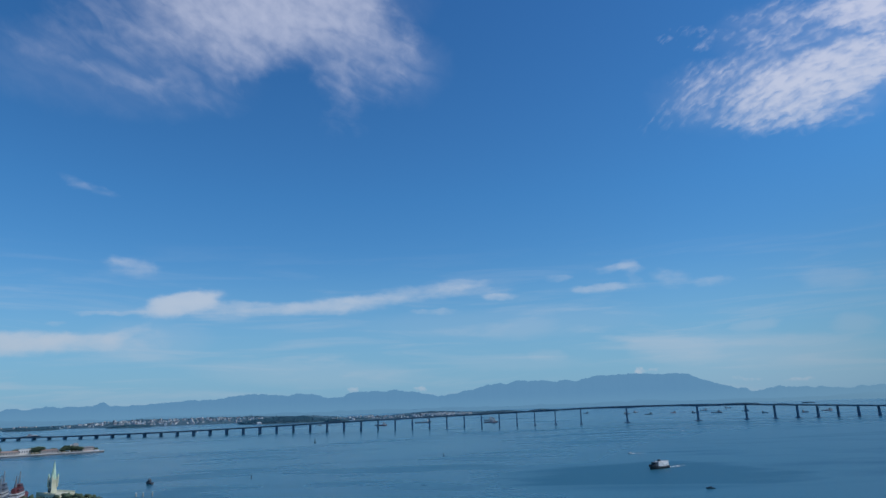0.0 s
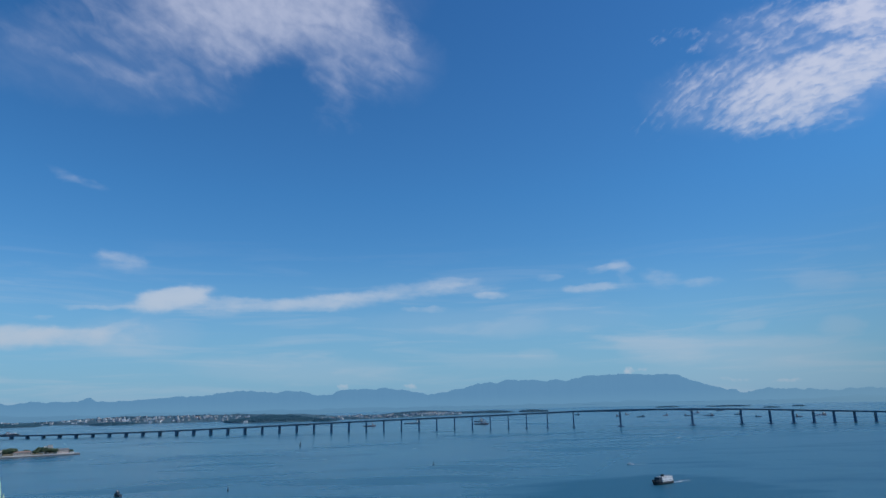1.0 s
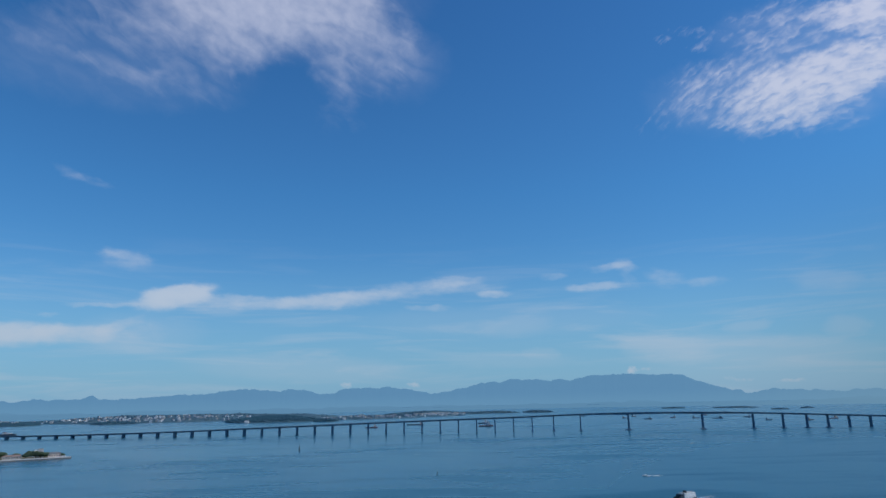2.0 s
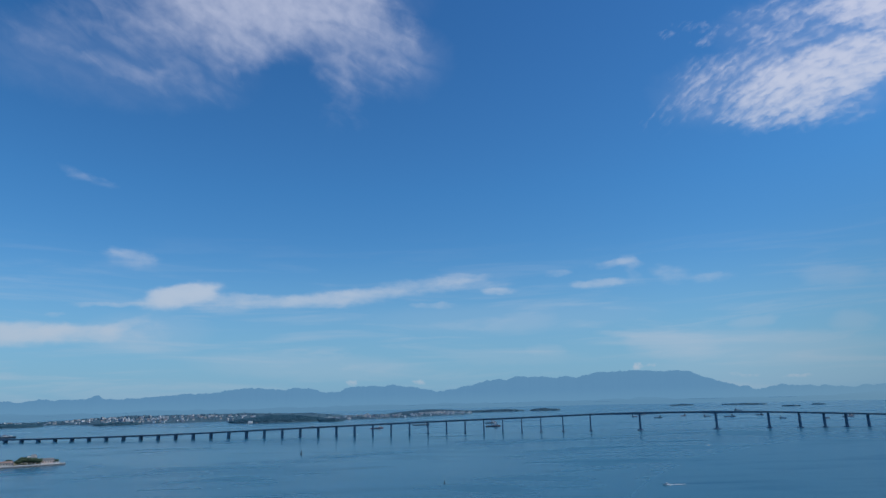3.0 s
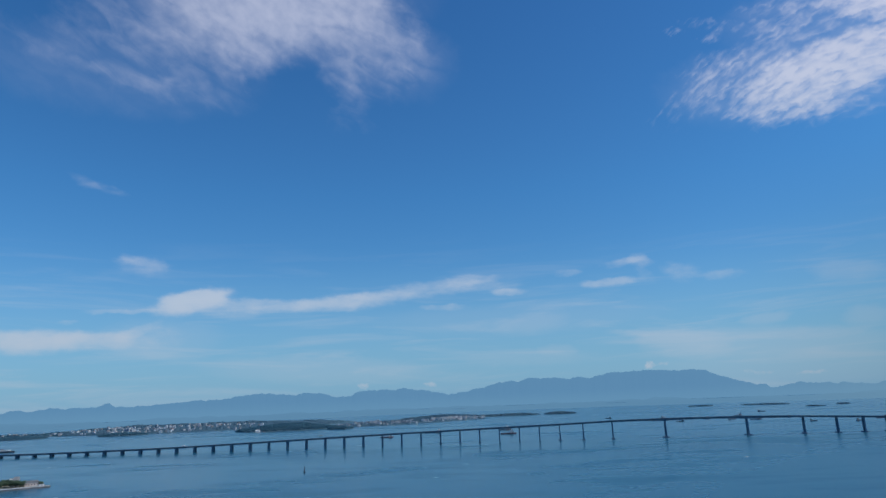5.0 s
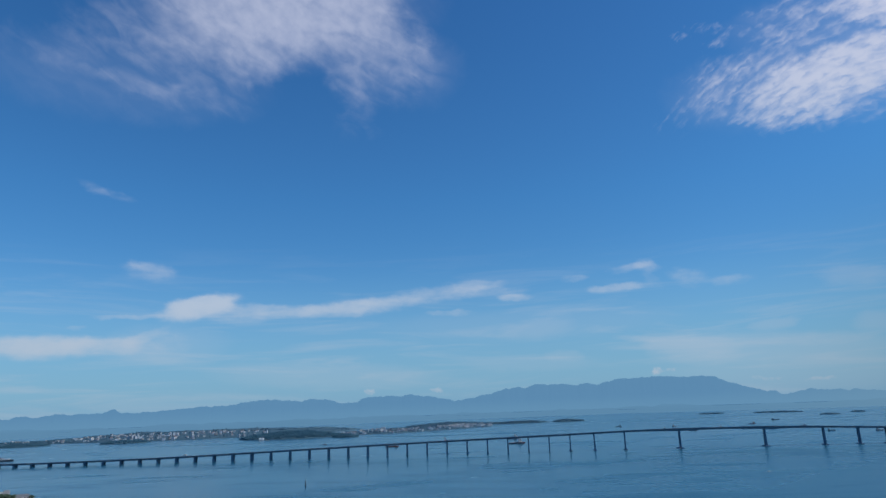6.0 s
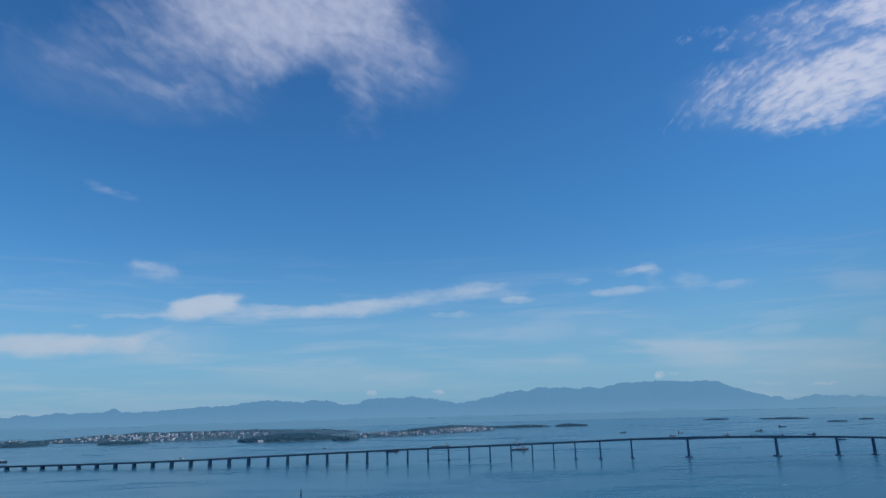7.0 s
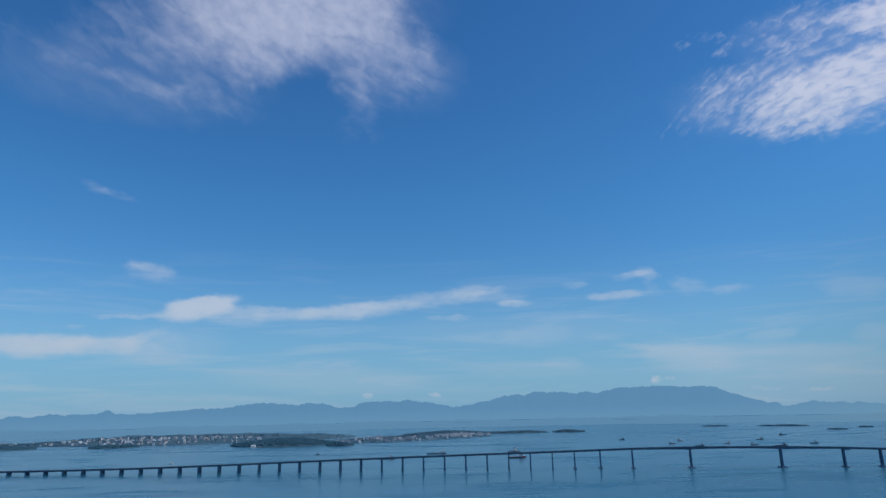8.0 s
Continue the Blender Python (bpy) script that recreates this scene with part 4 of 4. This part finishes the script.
def beacon(x, y, h, label):
    """A floating mark: a round float, an open tower and a lantern."""
    ob = thing("buoy", pose(x, y, 0), label, "buoy", "marks of the fairway")
    part("float", tube(fresh(), 0, 0, -0.3, h * 0.22, h * 0.20, h * 0.12 + 0.3, 12), HULL_DARK, ob)
    part("tower", tube(fresh(), 0, 0, h * 0.12, h * 0.13, h * 0.06, h * 0.7, 8), HULL_DARK, ob)
    part("lantern", tube(fresh(), 0, 0, h * 0.82, h * 0.07, h * 0.03, h * 0.18, 8), HULL_GREY, ob)


beacon(-121.0, 648, 4.4, "tall dark beacon standing in the fairway")
beacon(-93.5, 335.5, 1.9, "small dark buoy near the castle")
beacon(2.0, 431.6, 2.2, "small dark buoy in open water")


# ---------------------------------------------------------------- trees
def tree_kind(seed, height, spread):
    """A tapered trunk with limbs, and a crown of many small leaf clumps."""
    r = random.Random(seed)
    ob = thing("tree", pose(0, 0, -400), "dark green broad-crowned tree", "tree", "trees on the island")
    bm = fresh()
    tube(bm, 0, 0, -0.4, height * 0.06, height * 0.035, height * 0.5 + 0.4, 8)
    for i in range(5):
        a = i * 1.26 + r.uniform(-0.3, 0.3)
        p = Vector((0, 0, height * r.uniform(0.3, 0.45)))
        q = Vector((math.cos(a) * spread * 0.32, math.sin(a) * spread * 0.32, height * 0.68))
        d = (q - p).normalized()
        u, w = d.orthogonal().normalized(), d.cross(d.orthogonal()).normalized()
        rings = [[bm.verts.new(c + (u * math.cos(t) + w * math.sin(t)) * rad) for t in (k2 * math.pi / 2.5 for k2 in range(5))] for c, rad in ((p, height * 0.025), (q, height * 0.012))]
        for k2 in range(5):
            bm.faces.new((rings[0][k2], rings[0][(k2 + 1) % 5], rings[1][(k2 + 1) % 5], rings[1][k2]))
    part("trunk", bm, BARK, ob)
    places = []
    for i in range(150):
        a, f = r.uniform(0, 2 * math.pi), r.random() ** 0.5
        lift = math.sqrt(max(0.0, 1 - f * f))
        z = height * (0.60 + r.uniform(-0.34, 0.38) * lift)
        places.append((Vector((math.cos(a) * f * spread / 2, math.sin(a) * f * spread / 2, z)), spread * r.uniform(0.06, 0.12)))
    part("crown", clump_mesh("crown", places, FOLIAGE, seed), None, ob)
    return ob


TREES = [tree_kind(31, 6.0, 8.0), tree_kind(32, 5.2, 7.0), tree_kind(33, 6.8, 7.0)]

# ---------------------------------------------------------------- island with the sea wall
TIP, BACK = Vector((-306.5, 612, 0)), Vector((-67.0, -41.9, 0)).normalized()
IN = Vector((BACK.y, -BACK.x, 0))          # inland from the sea wall
ISLE_Z = 1.3


def isle(s, d, z=ISLE_Z):
    """A place on the island: s metres back along the sea wall, d metres inland."""
    p = TIP + BACK * s + IN * d
    return Vector((p.x, p.y, z))


def isle_turn():
    return math.degrees(math.atan2(BACK.y, BACK.x))


def isle_depth(s):
    return 1.0 + 46 * (1 - math.exp(-max(0, s) / 26))


bm = fresh()
front, rear = [], []
for i in range(61):
    s = i * 3.0
    front.append(isle(s, 0.3 * math.sin(i * 0.7)))
    rear.append(isle(s, isle_depth(s) + 1.2 * math.sin(i * 1.3)))
outline = front + rear[::-1]
top = [bm.verts.new(p) for p in outline]
bottom = [bm.verts.new((p.x, p.y, -1.0)) for p in outline]
bm.faces.new(top)
for i in range(len(top)):
    j = (i + 1) % len(top)
    bm.faces.new((bottom[i], bottom[j], top[j], top[i]))
bmesh.ops.recalc_face_normals(bm, faces=bm.faces)
bmesh.ops.triangulate(bm, faces=[f for f in bm.faces if len(f.verts) > 4])
tagged(part("ground_island", bm, SOIL), "flat island of dry grass behind a sea wall", "land", kind="structure")
bm = fresh()
wall_rows = []
for i in range(61):
    s = i * 3.0 - 1.0
    w0 = 0.3 * math.sin(i * 0.7)
    wall_rows.append([bm.verts.new(isle(s, w0 + d, z)) for d, z in ((-0.42, 0.95), (-0.35, 1.55), (0.9, 1.55), (0.9, 1.2))])
for a, b in zip(wall_rows[:-1], wall_rows[1:]):
    for i in range(3):
        bm.faces.new((a[i], b[i], b[i + 1], a[i + 1]))
bm.faces.new(wall_rows[0])
bmesh.ops.recalc_face_normals(bm, faces=bm.faces)
sea_wall = tagged(part("sea_wall", bm, SEA_WALL), "pale stone sea wall with a dark foot", "wall", kind="structure")
# darker strip that slopes from the wall down into the water
bm = fresh()
foot_rows = []
for i in range(61):
    s = i * 3.0 - 1.2
    w0 = 0.3 * math.sin(i * 0.7)
    foot_rows.append([bm.verts.new(isle(s, w0 + d, z)) for d, z in ((-2.6, -1.0), (-1.7, 0.35 + 0.25 * noise.noise((s * 0.4, 0, 0))), (-0.7, 0.9), (-0.2, 0.98))])
for a, b in zip(foot_rows[:-1], foot_rows[1:]):
    for i in range(3):
        bm.faces.new((a[i], b[i], b[i + 1], a[i + 1]))
bm.faces.new(foot_rows[0])
bmesh.ops.recalc_face_normals(bm, faces=bm.faces)
part("wall_foot", bm, DARK_ROCK, sea_wall, "dark rock strip along the water")


def hall(s, d, length, depth, height, wall, roof, label, flat=False, windows=0, name="building"):
    p = isle(s, d)
    ob = thing(name, Matrix.Translation(p) @ pose(0, 0, 0, 0, 0, isle_turn()), label, "building", "buildings on the island")
    w = part("wall", box(fresh(), 0, 0, -0.3, length, depth, height + 0.3, 1.0, 0.04), wall, ob)
    if flat:
        part("roof", box(fresh(), 0, 0, height, length * 1.02, depth * 1.02, 0.22), roof, ob)
    else:
        part("roof", gable_roof(length, depth, height * 0.55, 0.3), roof, ob, at=pose(0, 0, height))
    for i in range(windows):
        for side in (-1, 1):
            part("window", box(fresh(), -length / 2 + (i + 0.5) * length / windows, side * (depth / 2 + 0.005), height * 0.35, length / windows * 0.45, 0.04, height * 0.35), GLASS_DARK, w)
    return ob


hall(11, 8, 9.0, 5.0, 2.6, PINK, SLATE, "pink house near the tip of the island", False, 5)
hall(4.5, 2.6, 3.0, 1.6, 0.8, WHITE, WHITE, "small white hut at the tip of the island", True, 1, "hut")
hall(21, 14, 4.0, 3.4, 4.6, WHITE, SLATE, "tall white house among the trees", False, 2)
hall(24.5, 15, 2.2, 2.2, 6.0, WHITE, SLATE, "slim white water tower among trees", True, 1, "water_tower")
hall(41, 9, 13.0, 5.0, 2.2, OCHRE, TERRACOTTA, "long buff barrack with a tiled roof", False, 7)
hall(60, 13, 9.0, 6.0, 4.4, WHITE, SLATE, "white two-storey building on the island", True, 5)
hall(72, 8, 16.0, 5.0, 2.4, OCHRE, TERRACOTTA, "long low barrack with a tiled roof", False, 8)
hall(88, 16, 12.0, 7.0, 4.0, WHITE, SLATE, "white two-storey hall on the island", True, 6)
hall(104, 9, 18.0, 6.0, 2.8, OCHRE, TERRACOTTA, "buff storehouse with a tiled roof", False, 8)
hall(128, 12, 20.0, 7.0, 3.4, WHITE, TERRACOTTA, "white storehouse with a tiled roof", False, 8)
for s, d, k, sc in ((5.2, 6.5, 1, 0.55), (18, 6, 0, 0.75), (21, 9, 1, 0.95), (24.5, 7, 2, 0.85), (28, 10, 0, 1.0), (31.5, 7, 1, 0.8), (8, 10, 1, 0.7), (15.5, 14, 2, 0.6),
                    (49, 11, 0, 1.05), (52.5, 8, 2, 0.85), (55, 16, 1, 1.0), (66, 18, 0, 0.8), (81, 17, 2, 1.0), (97, 11, 0, 0.8), (116, 15, 2, 0.9), (38, 17, 0, 0.7)):
    copy_thing(TREES[k], Matrix.Translation(isle(s, d)) @ pose(0, 0, 0, 0, 0, s * 37) @ Matrix.Scale(sc, 4))
for s, d in ((43.5, 3.5),):
    p = isle(s, d)
    ob = thing("flagpole", Matrix.Translation(p), "thin pale flagpole on the island", "pole")
    part("pole", tube(fresh(), 0, 0, -0.2, 0.12, 0.06, 5.2, 6), HULL_GREY, ob)
    part("ball", tube(fresh(), 0, 0, 5.0, 0.14, 0.05, 0.2, 6), HULL_GREY, ob)


# ---------------------------------------------------------------- castle island close to the shore
castle_land = Land(-122, 207, 30, 13, 1.0, 155, 41.0, 0.12, 0.25)
castle_land.build("ground_castle_island", "low paved islet under the castle", "land", QUAY)
castle = thing("castle", pose(-119.4, 210.0, 1.0, 0, 0, -28), "yellow stone castle with a tall green copper spire", "castle")


def crenels(bm, x, y, z, sx, sy, count):
    for i in range(count):
        f = (i + 0.5) / count - 0.5
        for px, py in ((x + f * sx, y - sy / 2), (x + f * sx, y + sy / 2)):
            box(bm, px, py, z, sx / count * 0.55, 0.25, 0.4)


body = part("main_block", box(fresh(), 0, 1.2, -0.6, 10, 6, 9.6, 1.0, 0.05), SANDSTONE, castle)
bm = fresh()
crenels(bm, 0, 1.2, 9.0, 10, 6, 11)
part("battlement", bm, SANDSTONE, body)
for z in (1.0, 3.8, 6.4):
    for i in range(6):
        for sy in (-1.82, 4.22):
            part("window", box(fresh(), -4.0 + i * 1.6, sy, z, 0.6, 0.08, 1.7), GLASS_DARK, body)
tower = part("tower", box(fresh(), 0, 0, 7.0, 1.75, 1.75, 6.0, 0.95, 0.06), SANDSTONE, castle)
for i in range(3):
    for side in (-1, 1):
        part("window", box(fresh(), -0.45 + 0.45 * i, side * 0.845, 11.0, 0.24, 0.08, 1.4), GLASS_DARK, tower)
for i in range(2):
    for side in (-1, 1):
        part("window", box(fresh(), -0.36 + 0.72 * i, side * 0.872, 9.3, 0.42, 0.08, 1.3), GLASS_DARK, tower)
part("string_course", box(fresh(), 0, 0, 10.7, 1.88, 1.88, 0.2), SANDSTONE, tower)
part("cornice", box(fresh(), 0, 0, 12.8, 1.95, 1.95, 0.3), SANDSTONE, tower)
for sx in (-1, 1):
    for sy in (-1, 1):
        t_ = part("turret", tube(fresh(), sx * 0.88, sy * 0.88, 10.9, 0.27, 0.3, 3.0, 8), SANDSTONE, castle)
        part("turret_cap", tube(fresh(), sx * 0.88, sy * 0.88, 13.9, 0.33, 0.03, 0.9, 8), VERDIGRIS, t_, "green copper cap")
spire = part("spire", tube(fresh(), 0, 0, 13.1, 0.84, 0.06, 5.2, 8), VERDIGRIS, castle, "tall green copper spire")
part("finial", tube(fresh(), 0, 0, 18.2, 0.06, 0.02, 0.8, 6), HULL_GREY, spire)
for sx in (-1, 1):
    w = part("wing", box(fresh(), sx * 7.2, 1.6, -0.6, 4.4, 4.4, 6.4, 1.0, 0.05), SANDSTONE, castle)
    part("wing_roof", gable_roof(4.4, 4.4, 1.6), SLATE, w, at=pose(sx * 7.2, 1.6, 5.8))
    part("wing_turret", tube(fresh(), sx * 9.2, -0.5, -0.6, 0.6, 0.6, 8.2, 8), SANDSTONE, w)
for x, y, sc in ((-110.0, 213, 1.5), (-107.5, 210, 1.45), (-127, 217, 1.6), (-130, 213, 1.7), (-104.5, 209, 1.3), (-113.0, 206, 1.75), (-126.2, 207, 1.8), (-136.5, 218, 1.5), (-133.5, 215, 1.65)):
    copy_thing(TREES[int(abs(x)) % 3], pose(x, y, 1.2, 0, 0, x * 50) @ Matrix.Scale(sc * 0.8, 4))

# vessels moored at the castle island
def patrol_ship(x, y, turn, paint, label):
    ob = thing("patrol_ship", pose(x, y, 0, 0, 0, turn) @ Matrix.Scale(1.35, 4), label, "ship", "ships moored by the castle")
    part("hull", hull(18, 3.2, 1.6, 0.35), paint, ob)
    for i, (l, w, h) in enumerate(((8, 2.4, 1.3), (5.5, 2.1, 1.2), (3.0, 1.7, 1.1))):
        lv = part("deckhouse", box(fresh(), -0.5 + i * 0.5, 0, 1.65 + (0, 1.3, 2.5)[i], l, w, h - 0.02, 0.95, 0.05), paint if i else PALE_ROOF, ob)
        part("window_band", box(fresh(), -0.5 + i * 0.5, 0, 1.65 + (0, 1.3, 2.5)[i] + h * 0.5, l * 0.985, w * 0.985, 0.25), GLASS_DARK, lv)
    for mx, mh in ((0.8, 4.2), (-2.6, 3.2)):
        m_ = part("mast", tube(fresh(), mx, 0, 4.6, 0.3, 0.1, mh, 6), HULL_GREY, ob)
        part("yard", box(fresh(), mx, 0, 4.6 + mh * 0.6, 0.12, 1.8, 0.12), HULL_GREY, m_)
    part("funnel", box(fresh(), -3.6, 0, 2.9, 1.4, 1.1, 1.5, 0.85, 0.05), paint, ob)


patrol_ship(-169.0, 273.0, 108, RUST_RED, "maroon and white harbour vessel with two masts")
# shares the hazed dark paint of the anchored ships
patrol_ship(-178.5, 278.0, 112, HAZED_DARK, "grey and white harbour vessel with two masts")
for x, y in ((-121.6, 279.0), (-118.5, 280.5), (-124.0, 278.0)):
    ob = thing("mooring_post", pose(x, y, 0), "pale mooring post standing in the water", "post", "mooring posts")
    part("pile", tube(fresh(), 0, 0, -1.0, 0.3, 0.28, 2.4, 8), QUAY, ob)
    part("cap", tube(fresh(), 0, 0, 1.4, 0.36, 0.2, 0.3, 8), WHITE, ob)
for t_ in TREES:
    for o in (*t_.children_recursive, t_):
        bpy.data.objects.remove(o)
